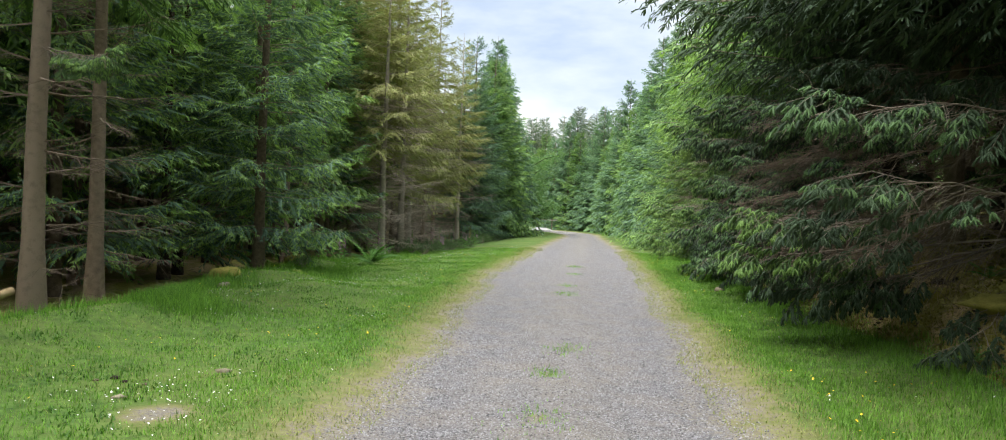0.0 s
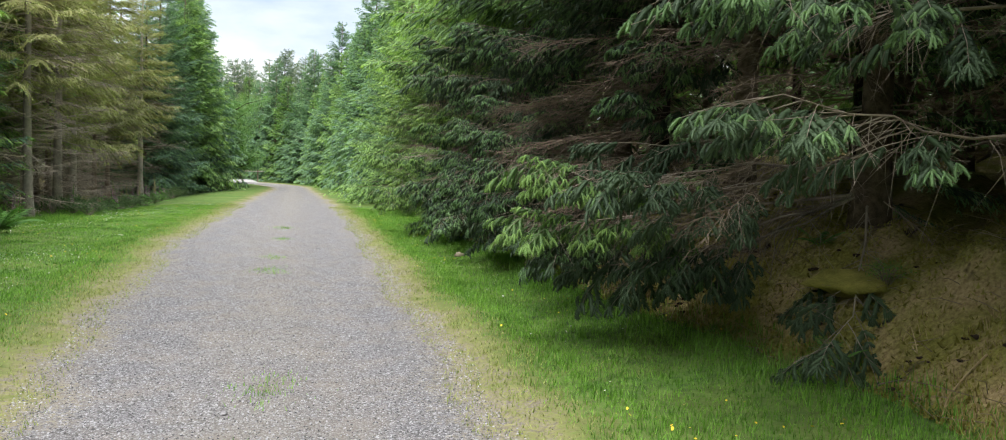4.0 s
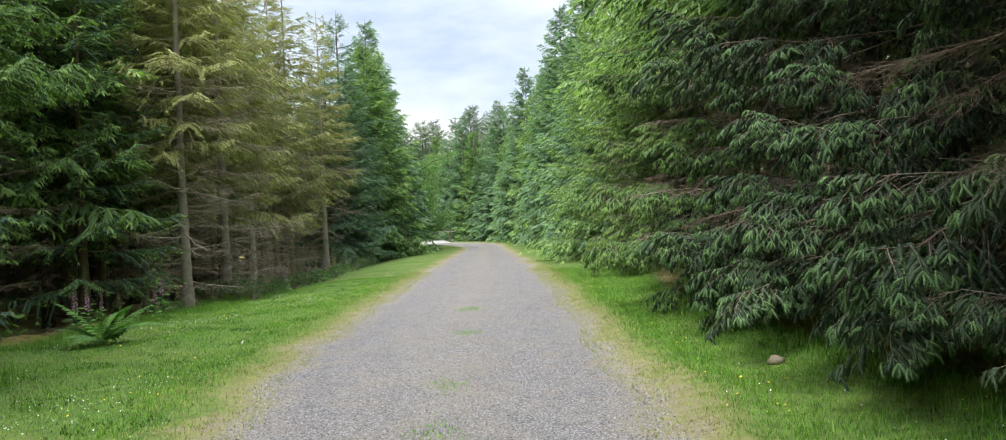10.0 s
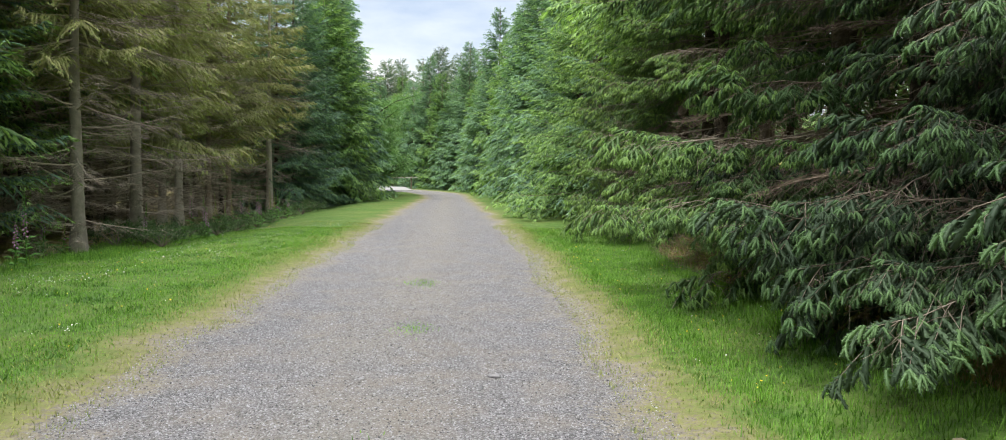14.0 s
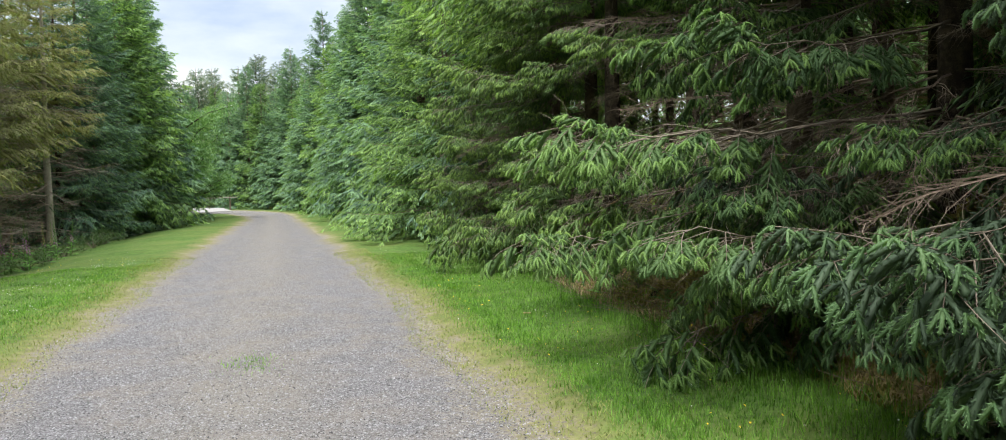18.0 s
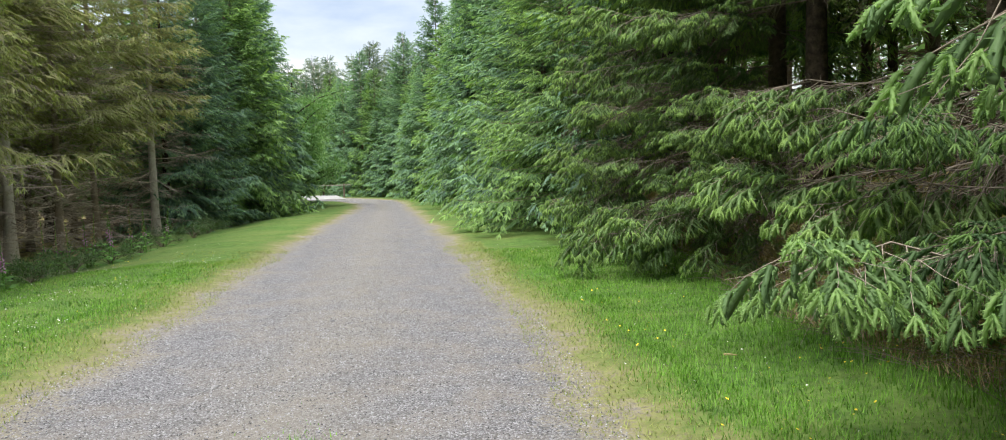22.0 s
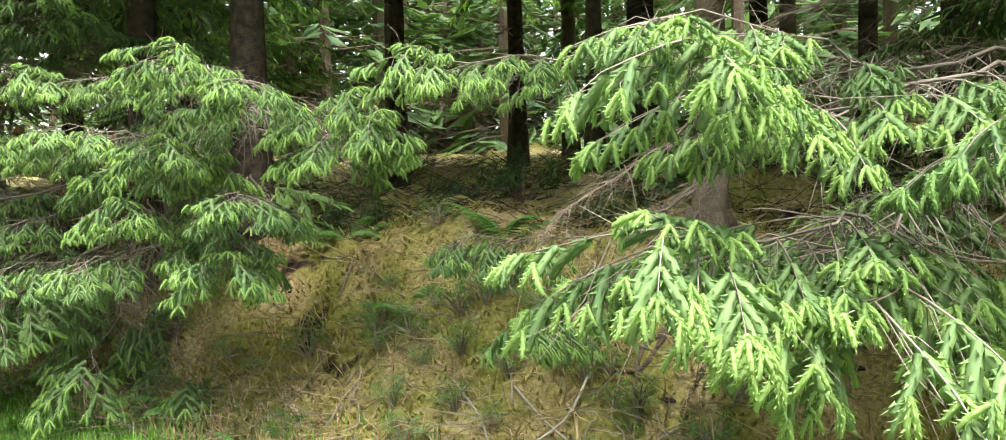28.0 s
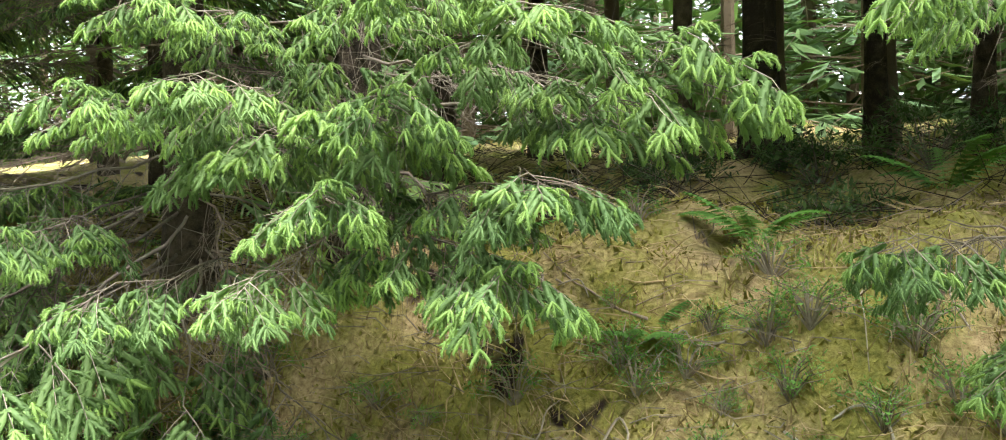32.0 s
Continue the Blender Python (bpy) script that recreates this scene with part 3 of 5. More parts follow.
                    D.append(d * rng.uniform(0.2, 0.8) + o * h * rng.uniform(0.3, 0.9) - up * rng.uniform(0.0, 1.0))
                    S.append(size * rng.uniform(0.6, 1.25))
                    F.append(lively and rng.random() < 0.25 + 0.75 * g)
            for h in (-0.6, 0, 0.6):
                P.append(end)
                D.append(d + o * h + sag / ln)
                S.append(size)
                F.append(lively)
    for w in np.arange(bare + 0.1, 1.0, gap / L):
        P.append(np.array([np.interp(w, u, axis[:, i]) for i in range(3)]))
        D.append(np.array([1.0, rng.normal(0, 0.8), rng.uniform(-0.3, 0.6)]))
        S.append(size * rng.uniform(0.7, 1.1))
        F.append(rng.random() < fresh * (0.3 + 0.7 * w))
    v, t, who = place_brushes(1, np.array(P), np.array(D), np.array(S), rng)
    s.add(v, t, np.where(np.array(F)[who], 2, 1))
    return s


def near_branch(rng, L=2.4, bare=0.35, droop=0.5, fresh=0.7):
    """A branch seen from a few metres: a bare grey limb and side twigs whose ends carry hanging tassels of blunt shoots."""
    s = Soup()
    n = 11
    u = np.linspace(0, 1, n)
    wig = np.cumsum(rng.normal(0, 0.024, (n, 2)), 0) * L * np.minimum(1, u * 4)[:, None]
    axis = np.stack([u * L, wig[:, 0] + rng.normal(0, 0.05) * L * np.sin(u * 3), (-0.22 * droop * u + 0.13 * u ** 3) * L + wig[:, 1] * 0.6], 1)
    s.add(*tube(axis, (0.004 + 0.0036 * L) * (1 - 0.88 * u), 4), 0)
    P, D, S, F = [], [], [], []
    up = np.array([0, 0, 1.0])

    def on_limb(w):
        return np.array([np.interp(w, u, axis[:, i]) for i in range(3)])

    def shoot(p, d, ln, young):
        P.append(p)
        D.append(d)
        S.append(ln)
        F.append(young)

    def tassels(path, w):
        """Short twiglets to both sides of a twig, dark along their length, with a fan of three to five shoots hanging at the end."""
        seg = path[-1] - path[0]
        ln = np.linalg.norm(seg)
        d = seg / ln
        o = norm(np.cross(d, up))
        lively = rng.random() < fresh * (0.4 + 0.7 * w)
        for g in np.arange(rng.uniform(0.25, 0.4), 1.0, 0.095 / ln):
            c = path[0] + seg * g
            for h in (-1, 1):
                if rng.random() < 0.14:
                    continue
                reach = (0.05 + 0.11 * math.sin(math.pi * (0.2 + 0.7 * g))) * rng.uniform(0.7, 1.2)
                e = norm(d * 0.8 + o * h * rng.uniform(0.5, 0.95) - up * rng.uniform(0.0, 0.5))
                shoot(c, e - up * 0.2, reach * 1.15, False)
                tip = c + e * reach
                f = norm(np.cross(e, up))
                for q in ((-0.65, 0.65), (-0.8, 0.0, 0.8))[rng.integers(2)]:
                    shoot(tip - e * rng.uniform(0, 0.03), e * rng.uniform(0.55, 0.9) + f * (q + rng.normal(0, 0.15)) - up * rng.uniform(0.35, 1.1), rng.uniform(0.058, 0.094), lively and rng.random() < 0.85)
        for h in (-0.7, 0, 0.7):
            shoot(path[-1], d + o * h - up * rng.uniform(0.2, 0.6), rng.uniform(0.065, 0.1), lively)

    for w in np.arange(0.12, bare + 0.25, 0.13 / L):
        p = on_limb(w)
        for _ in range(2):
            d = norm(np.array([0.5, rng.normal(0, 0.7), rng.uniform(-1.1, 0.1)]))
            ln = rng.uniform(0.15, 0.5)
            mid = p + d * ln * 0.5 + rng.normal(0, 0.03, 3)
            s.add(*tube(np.stack([p, mid, p + d * ln + [0.05, 0, -0.3 * ln]]), [0.0035, 0.0026, 0.001], 3), 0)
            e = mid + (d + rng.normal(0, 0.6, 3)) * ln * 0.4
            s.add(*tube(np.stack([mid, e]), [0.0022, 0.0009], 3), 0)
    for w in np.arange(bare, 0.97, 0.17 / L):
        for sg in (-1, 1):
            if rng.random() < 0.12:
                continue
            p = on_limb(min(0.99, w + rng.uniform(-0.03, 0.03)))
            ln = (0.24 + 0.42 * (1 - w)) * L ** 0.6 * rng.uniform(0.65, 1.15) * 0.78
            d = norm(np.array([0.8 + 0.3 * rng.random(), sg * rng.uniform(0.5, 0.95), rng.uniform(-0.6, 0.15) * droop * 1.3]))
            q = np.linspace(0, 1, 5)[:, None]
            tw = p + q * d * ln + q ** 2 * np.array([0.05, 0, -0.14 - 0.35 * droop * rng.random()]) * ln + rng.normal(0, 0.006, (5, 3)) * q
            s.add(*tube(tw, np.linspace(0.0045, 0.0018, 5), 3), 0)
            tassels(tw[1:], w)
            for _ in range(3):
                b = tw[0] + (tw[-1] - tw[0]) * rng.uniform(0.05, 0.5)
                e = b + (d * 0.4 + rng.normal(0, 0.5, 3) - up * 0.4) * ln * 0.6
                s.add(*tube(np.stack([b, (b + e) / 2 + rng.normal(0, 0.015, 3), e]), [0.0024, 0.0018, 0.0009], 3), 0)
    tassels(np.stack([on_limb(0.8), on_limb(1.0)]), 1.0)
    v, t, who = place_brushes(0, np.array(P), np.array(D), np.array(S), rng)
    s.add(v, t, np.where(np.array(F)[who], 2, 1))
    return s


def dead_branch(rng, L=2.2, droop=0.4):
    """A dead sagging limb with a brush of thin bare twigs swept towards its end."""
    s = Soup()
    u = np.linspace(0, 1, 9)
    wig = np.cumsum(rng.normal(0, 0.02, (9, 2)), 0) * L * np.minimum(1, u * 4)[:, None]
    axis = np.stack([u * L, wig[:, 0], -0.28 * droop * u ** 2 * L + wig[:, 1] * 0.7], 1)
    s.add(*tube(axis, 0.01 * (1 - 0.88 * u), 4), 0)
    for w in np.arange(0.2, 0.99, 0.05 / L):
        for sg in (-1, 1):
            if rng.random() < 0.2:
                continue
            p = np.array([np.interp(w, u, axis[:, i]) for i in range(3)])
            ln = (0.2 + 0.5 * (1 - w)) * rng.uniform(0.4, 1.25)
            d = norm(np.array([1.0, sg * rng.uniform(0.15, 0.8), rng.uniform(-0.55, 0.25)]))
            q = np.linspace(0, 1, 4)[:, None]
            tw = p + q * d * ln + q ** 2 * np.array([0.05, 0, rng.uniform(-0.35, 0.05)]) * ln + rng.normal(0, 0.014, (4, 3)) * q
            s.add(*tube(tw, np.linspace(0.003, 0.0008, 4), 3), 0)
            for _ in range(3):
                b = tw[0] + (tw[-1] - tw[0]) * rng.uniform(0.2, 0.9)
                e = b + (d * 0.8 + rng.normal(0, 0.35, 3) - [0, 0, 0.1]) * ln * 0.42
                s.add(*tube(np.stack([b, (b + e) / 2 + rng.normal(0, 0.01, 3), e]), [0.0016, 0.0012, 0.0006], 3), 0)
    return s


def turned(v, az, tilt, scale, at):
    """Lay a branch at an azimuth and a tilt (radians, up positive)."""
    c, d = math.cos(tilt), math.sin(tilt)
    v = v * scale
    v = np.stack([v[:, 0] * c - v[:, 2] * d, v[:, 1], v[:, 0] * d + v[:, 2] * c], 1)
    c, d = math.cos(az), math.sin(az)
    return np.stack([v[:, 0] * c - v[:, 1] * d, v[:, 0] * d + v[:, 1] * c, v[:, 2]], 1) + at


def rough_branch(rng, dead):
    """A few drooping slivers along a limb, for trees deep in the wood."""
    s = Soup()
    s.add(*tube(np.array([[0, 0, 0], [1.1, 0, -0.05], [2.2, 0, -0.25]]), [0.02, 0.014, 0.004], 3), 0)
    n = 4 if dead else 9
    P = np.stack([rng.uniform(0.5, 2.1, n), np.zeros(n), -0.1 * np.ones(n)], 1)
    D = np.stack([np.full(n, 0.6), rng.choice((-1, 1), n) * rng.uniform(0.4, 1, n), rng.uniform(-0.7, 0, n)], 1)
    v, t, who = place_brushes(2, P, D, rng.uniform(0.5, 0.95, n), rng)
    if dead:
        v = (v.reshape(n, -1, 3) * 0.85 + v.reshape(n, -1, 3).mean(1, keepdims=True) * 0.15).reshape(-1, 3)
    s.add(v, t, 0 if dead else np.where(rng.random(n)[who] < 0.25, 2, 1))
    return s


POOL = {}
POOL[3] = [rough_branch(RNG, False).arrays() for i in range(4)]
POOL[3, "dead"] = [rough_branch(RNG, True).arrays() for i in range(3)]
for lod in (1, 2):
    POOL[lod] = [spray(RNG, 2.2, lod, 0.12 + 0.06 * (i % 2), (0.4, 0.7, 0.55, 0.9)[i], 1.3).arrays() for i in range(4)]
    POOL[lod, "dead"] = [bare_branch(RNG, 2.0, lod, 0.3).arrays() for i in range(3)]
POOL["long"] = [spray(RNG, 3.8, 1, 0.2, (0.4, 0.7, 0.55, 0.9)[i], 0.6).arrays() for i in range(4)]


def crown_mesh(name, rng, height, z0, reach, lod, mats, gap=0.55, per=6, lean=None, power=0.85, lift=-0.12):
    """All the living branches of a tree in whorls, from z0 to the tip."""
    s = Soup()
    z = z0
    while z < height - 0.15:
        k = (z - z0) / (height - z0)
        ln = reach * (1 - k) ** power * rng.uniform(0.85, 1.1) + 0.26
        for j in range(per if k < 0.75 else per - 2):
            az = (j + rng.uniform(-0.35, 0.35)) * 2 * math.pi / per + z * 2.4
            far = 1.0
            if lean is not None:
                far = 0.72 + 0.38 * math.cos(az - lean)
            v, t, m = POOL[lod][rng.integers(4)]
            tilt = lift + 0.75 * k + rng.normal(0, 0.08)
            sc = ln * far * rng.uniform(0.8, 1.15) / (3.8 if lod == "long" else 2.2)
            s.add(turned(v, az, tilt, np.array([sc, sc * 1.05 if sc < 1 else sc, max(sc, 0.5)]), np.array([0, 0, z + rng.normal(0, 0.1)])), t, m)
        z += gap * (1 - 0.45 * k) * rng.uniform(0.85, 1.15)
    s.add(*tube(np.array([[0, 0, height - 1.2], [0.01, 0, height - 0.5], [0, 0.01, height + 0.25]]), [0.03, 0.02, 0.006], 3), 0)
    return s.mesh(name, mats)


def dead_mesh(name, rng, z0, z1, reach, count, lod=1, mat=None):
    s = Soup()
    for i in range(count):
        v, t, m = POOL[lod, "dead"][rng.integers(3)]
        z = z0 + (z1 - z0) * (i + rng.random()) / count
        sc = reach * rng.uniform(0.45, 1.1) / 2.0
        s.add(turned(v, rng.uniform(0, 6.283), rng.uniform(-0.35, 0.2), sc, np.array([0, 0, z])), t, 0)
    return s.mesh(name, [mat or M_DEAD])


def trunk_mesh(name, rng, height, r, mat, k=10):
    n = 12
    u = np.linspace(0, 1, n)
    path = np.stack([np.cumsum(rng.normal(0, 0.012, n)), np.cumsum(rng.normal(0, 0.012, n)), -0.35 + u * (height + 0.3)], 1)
    rad = r * (1 - 0.93 * u) * (1 + 0.55 * np.exp(-u * height / 0.35))
    v, t = tube(path, rad, k)
    v[:, :2] *= 1 + 0.03 * np.sin(v[:, 2:3] * 9 + np.arctan2(v[:, 1:2], v[:, 0:1]) * 3)
    return mesh_np(name, v, t, [mat], smooth=True)


def tree_kind(seed, height, trunk_r, bark, crown=None, dead=None):
    """Shared meshes of one kind of tree: trunk, crown, dead lower branches."""
    rng = np.random.default_rng(seed)
    k = {"trunk": trunk_mesh("trunk", rng, height, trunk_r, bark)}
    if crown:
        k["crown"] = crown_mesh("crown", rng, height, **crown)
    if dead:
        k["dead_wood"] = dead_mesh("dead_wood", rng, **dead)
    return k


def plant(kind, x, y, label, scale=1.0, turn=0.0, name="spruce_tree", category="tree", group=""):
    root = tagged(new(name), label, category, group)
    root.matrix_basis = pose(x, y, gz(x, y) - 0.03, 0, 0, turn) @ Matrix.Scale(scale, 4)
    for key in kind:
        part(key, kind[key], None, root)
    return root


GREEN = [M_TWIG, M_OLD, M_NEW]
BLUE = [M_TWIG, M_BLUE_OLD, M_BLUE_NEW]
# lit copy of the green needles, light put into the colour
LIT = [M_TWIG, M_LIT_OLD, M_LIT_NEW]
# needle sets with shade put into their colour; the first has no pale shoots
DARK_SHADY = [M_TWIG, M_SHADY_OLD, M_SHADY_OLD]
SHADY = [M_TWIG, M_SHADY_OLD, M_SHADY_NEW]
LUSH = [M_TWIG, M_BLUE_OLD, M_NEW]
FADED = [M_DEAD_PALE, M_YEL_OLD, M_YEL_NEW]

# ---- the right-hand row: spruces whose long branches overhang the verge ----
BR_NEAR = [part("spare", near_branch(RNG, 2.4, b, d, f).mesh("branch", GREEN, True)) for b, d, f in
           ((0.3, 0.45, 1.0), (0.25, 0.6, 0.9), (0.35, 0.75, 1.1), (0.28, 0.9, 0.8), (0.25, 0.3, 1.0), (0.35, 0.6, 1.1))]
BR_OLD = [part("spare", near_branch(RNG, 2.4, b, d, 0.18).mesh("branch", GREEN, True)) for b, d in ((0.35, 0.5), (0.45, 0.8), (0.4, 0.65))]
BR_TIP = [part("spare", near_branch(RNG, 3.3, b, d, f).mesh("branch", GREEN, True)) for b, d, f in ((0.5, 0.3, 1.1), (0.45, 0.5, 0.9), (0.55, 0.4, 0.6))]
BR_DEAD = [part("spare", dead_branch(RNG, 2.2, d).mesh("dead_branch", [M_DEAD])) for d in (0.3, 0.7, 0.15)]
BR_MID = [part("spare", spray(RNG, 2.4, 1, 0.2, d, 1.25).mesh("branch", GREEN)) for d in (0.45, 0.65, 0.8)]
NEAR_M, TIP_M, OLD_M, DEAD_M, MID_M = [o.data for o in BR_NEAR], [o.data for o in BR_TIP], [o.data for o in BR_OLD], [o.data for o in BR_DEAD], [o.data for o in BR_MID]
for o in BR_NEAR + BR_TIP + BR_OLD + BR_DEAD + BR_MID:
    bpy.data.objects.remove(o)


def limb(parent, name, me, z, az, tilt, length, base, roll=0.0, mats=None):
    """One branch as a part: at height z on the trunk, pointing az (degrees from +x), tilted, of that length."""
    sc = length / base
    ob = part(name, me, None, parent)
    for i, m in enumerate(mats or ()):
        ob.material_slots[i].link = "OBJECT"
        ob.material_slots[i].material = m
    ob.matrix_basis = Matrix.Translation((0, 0, z)) @ Euler((radians(roll), radians(-tilt), radians(az))).to_matrix().to_4x4() @ Matrix.Diagonal((sc, max(sc, 0.6), max(sc, 0.6), 1))
    return ob


# wide dense crowns to shade the start, their needles also darkened for shade
DENSE_UPPER = [tree_kind(45 + i, 12.5 + i, 0.15, M_BARK, dict(z0=3.5, reach=3.9, lod="long", mats=DARK_SHADY, gap=0.5, per=8, power=0.6)) for i in range(2)]
SLIM_UPPER = tree_kind(48, 11.0, 0.085, M_BARK_MID, dict(z0=5.2, reach=1.8, lod=1, mats=GREEN, gap=0.8, per=5), dict(z0=0.9, z1=3.4, reach=0.9, count=14))
RIGHT_UPPER = [tree_kind(40 + i, 11.5 + i, 0.15, M_BARK, dict(z0=5.0, reach=2.6, lod=1, mats=GREEN, gap=0.75, per=5)) for i in range(3)]
# y, x of trunk, lowest living branch, dead share, colour
ROW = [(2.6, 5.6, 0.8, 0.6), (5.0, 5.4, 1.4, 0.7), (7.4, 5.3, 1.0, 0.55), (9.9, 5.1, 0.15, 0.3), (12.2, 5.1, 0.3, 0.6),
       (14.2, 4.9, 0.3, 0.8), (16.1, 5.1, 0.3, 0.25), (18.4, 4.9, 0.2, 0.2), (20.2, 4.9, 0.3, 0.45), (22.3, 5.0, 0.3, 0.25), (24.4, 5.0, 0.9, 0.4),
       (26.03, 4.55, 3.3, 0.45), (29.6, 5.0, 2.2, 0.3), (30.9, 5.1, 0.3, 0.25), (33.4, 5.2, 0.3, 0.15), (36.0, 5.2, 0.3, 0.15)]
# tips of single branches that reach out over the verge: x, y, z
TIPS = [(2.6, 22.6, 1.2), (2.7, 24.0, 1.0), (2.9, 24.7, 0.8), (2.5, 19.8, 0.75), (2.4, 20.3, 0.7), (2.7, 21.6, 0.75), (2.3, 24.3, 1.6), (2.4, 22.0, 1.5), (2.3, 10.5, 0.55), (2.2, 11.2, 0.5), (2.5, 9.9, 0.6), (2.1, 11.7, 0.75), (2.3, 12.9, 0.7), (2.5, 13.8, 0.6), (2.4, 14.6, 0.8), (2.4, 15.5, 0.6), (2.5, 16.6, 0.6), (2.6, 19.3, 0.7), (2.6, 22.2, 0.7),
        (1.6, 6.9, 2.4), (1.84, 6.86, 1.74), (1.55, 10.1, 1.42), (1.6, 10.05, 1.02), (2.0, 10.3, 0.75),
        (1.85, 16.6, 1.28), (2.2, 16.7, 1.5), (2.0, 16.3, 0.95), (2.25, 18.0, 1.72), (2.3, 18.2, 0.85), (2.2, 18.6, 1.25), (2.2, 17.6, 2.3),
        (1.25, 21.85, 1.78), (1.75, 21.2, 1.05), (2.2, 20.85, 0.95), (2.6, 20.6, 1.7), (2.4, 21.5, 1.35), (1.9, 22.9, 1.75), (2.25, 23.4, 0.95),
        (2.35, 25.8, 1.9), (2.15, 25.87, 1.72), (2.05, 25.8, 1.28), (2.5, 25.6, 1.2), (2.5, 25.0, 1.55), (2.9, 26.95, 2.02), (3.35, 27.0, 1.2), (3.25, 26.65, 0.85),
        (3.0, 28.3, 2.2), (3.2, 27.8, 2.0), (3.3, 27.3, 1.75), (3.1, 28.5, 1.75), (3.15, 27.8, 1.42), (2.9, 28.8, 1.4), (3.1, 28.05, 1.12), (3.0, 29.0, 1.05), (3.4, 27.5, 1.9), (3.0, 29.5, 2.2), (3.0, 29.25, 1.85), (2.9, 29.9, 1.8), (3.0, 30.3, 1.3), (2.9, 29.7, 1.0), (1.3, 23.5, 0.85),
        (2.6, 25.0, 3.0), (2.7, 26.2, 3.3), (2.6, 27.1, 3.0), (2.7, 29.3, 3.2), (2.8, 24.3, 3.7), (2.8, 30.0, 4.0), (2.9, 30.6, 3.5), (2.7, 31.6, 2.6), (2.7, 32.5, 1.8), (2.8, 33.8, 2.6), (2.6, 31.2, 1.5), (2.6, 34.8, 1.6)]
# tips of dead, brown fans of twigs that hang among the living boughs
DEAD_TIPS = [(2.05, 10.9, 1.15), (2.2, 11.2, 1.0), (1.95, 11.5, 1.3), (2.2, 11.4, 0.75), (2.3, 10.7, 0.85), (2.0, 12.2, 1.6), (2.1, 12.4, 2.3), (2.3, 13.0, 2.0), (2.1, 11.9, 2.7), (2.6, 8.6, 1.5), (2.5, 8.2, 1.1), (2.4, 7.9, 1.9),
             (2.7, 20.7, 1.75), (2.9, 20.4, 1.4), (3.1, 26.4, 1.3)]
row_trees = []
rr = np.random.default_rng(21)
# same spruces, needle colour by place: shade painted before y 21.5, light past 27
for i, (ty, tx, low, dead) in enumerate(ROW):
    kind = DENSE_UPPER[i % 2] if ty < 13 else SLIM_UPPER if low > 3 else RIGHT_UPPER[i % 3]
    tree = plant(kind, tx, ty, "tall sitka spruce with long drooping branches over the mossy bank", 1.0, 0, group="spruces along the right of the track")
    row_trees.append((tree, tx, ty, gz(tx, ty) - 0.03))
    z = low + 0.15
    while z < 5.6:
        for j in range(6):
            az = j * 60 + rr.uniform(-22, 22) + z * 130
            toward = math.cos(radians(az - 180))
            ln = (2.1 + 0.85 * toward) * rr.uniform(0.75, 1.12) * (1 - 0.04 * z)
            tilt = (-24 + 18 * z if z < 1 else -6 + 3.2 * (z - 1)) * (1 if toward > 0 else 0.3) + rr.normal(0, 5)
            if ty < 9 and toward > 0 and rr.random() < 0.45:
                continue
            if rr.random() < dead * (1.5 if z < 2.2 else 0.6):
                limb(tree, "dead_branch", DEAD_M[rr.integers(3)], z, az, tilt, ln * 0.9, 2.2, rr.uniform(-25, 25))
            elif ty < 11 and toward > 0 and 1.0 < z < 4 and rr.random() < 0.62:
                continue
            elif toward > 0.15 and z < 3.5:
                limb(tree, "branch", OLD_M[rr.integers(3)] if ty < 11 else NEAR_M[rr.integers(6)], z, az, tilt, ln, 2.4, rr.uniform(-12, 12), SHADY if ty < 21.5 else LIT if ty > 27 else None)
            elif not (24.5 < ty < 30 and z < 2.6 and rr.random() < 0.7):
                limb(tree, "branch", MID_M[rr.integers(3)], z, az, tilt, ln, 2.4, rr.uniform(-12, 12), SHADY if ty < 21.5 else LIT if ty > 27 else None)
        z += (0.4 if z < 2 else 0.5) * rr.uniform(0.8, 1.2)
# low boughs that sweep down over the foot of the bank
for tree, tx, ty, tz in row_trees:
    if 15.5 < ty < 24.5 or ty > 30.5:
        for az in (150, 176, 200, 224):
            limb(tree, "branch", NEAR_M[rr.integers(6)], rr.uniform(0.45, 1.0), az + rr.uniform(-9, 9), rr.uniform(-24, -15), rr.uniform(2.3, 2.9), 2.4, rr.uniform(-10, 10), SHADY if ty < 21.5 else LIT)
def reach_to(tree, tx, ty, tz, name, me, hz, px, py, pz, roll=0.0, mats=None):
    """A branch from height hz on the trunk whose outer end lies at the point given."""
    co = np.empty(len(me.vertices) * 3, np.float32)
    me.vertices.foreach_get("co", co)
    co = co.reshape(-1, 3)
    end = co[co[:, 0] > co[:, 0].max() * 0.965].mean(0)
    dx, dy, dz = px - tx, py - ty, pz - tz - hz
    ln = math.sqrt(dx * dx + dy * dy + dz * dz)
    az = math.degrees(math.atan2(dy, dx)) - math.degrees(math.atan2(end[1], end[0]))
    tilt = math.degrees(math.asin(dz / ln)) - math.degrees(math.atan2(end[2], end[0]))
    return limb(tree, name, me, hz, az, tilt, ln, float(np.linalg.norm(end)), roll, mats)


for i, (px, py, pz) in enumerate(TIPS):
    root_y = py - 1.5 if 25.3 < py < 26.3 else 29.6 if 27.2 < py < 29.1 else py
    tree, tx, ty, tz = min(row_trees, key=lambda r: abs(r[2] - root_y) + 0.2 * (r[2] < root_y))
    old = py < 16.7 and pz < 0.7 or 7 < py < 9
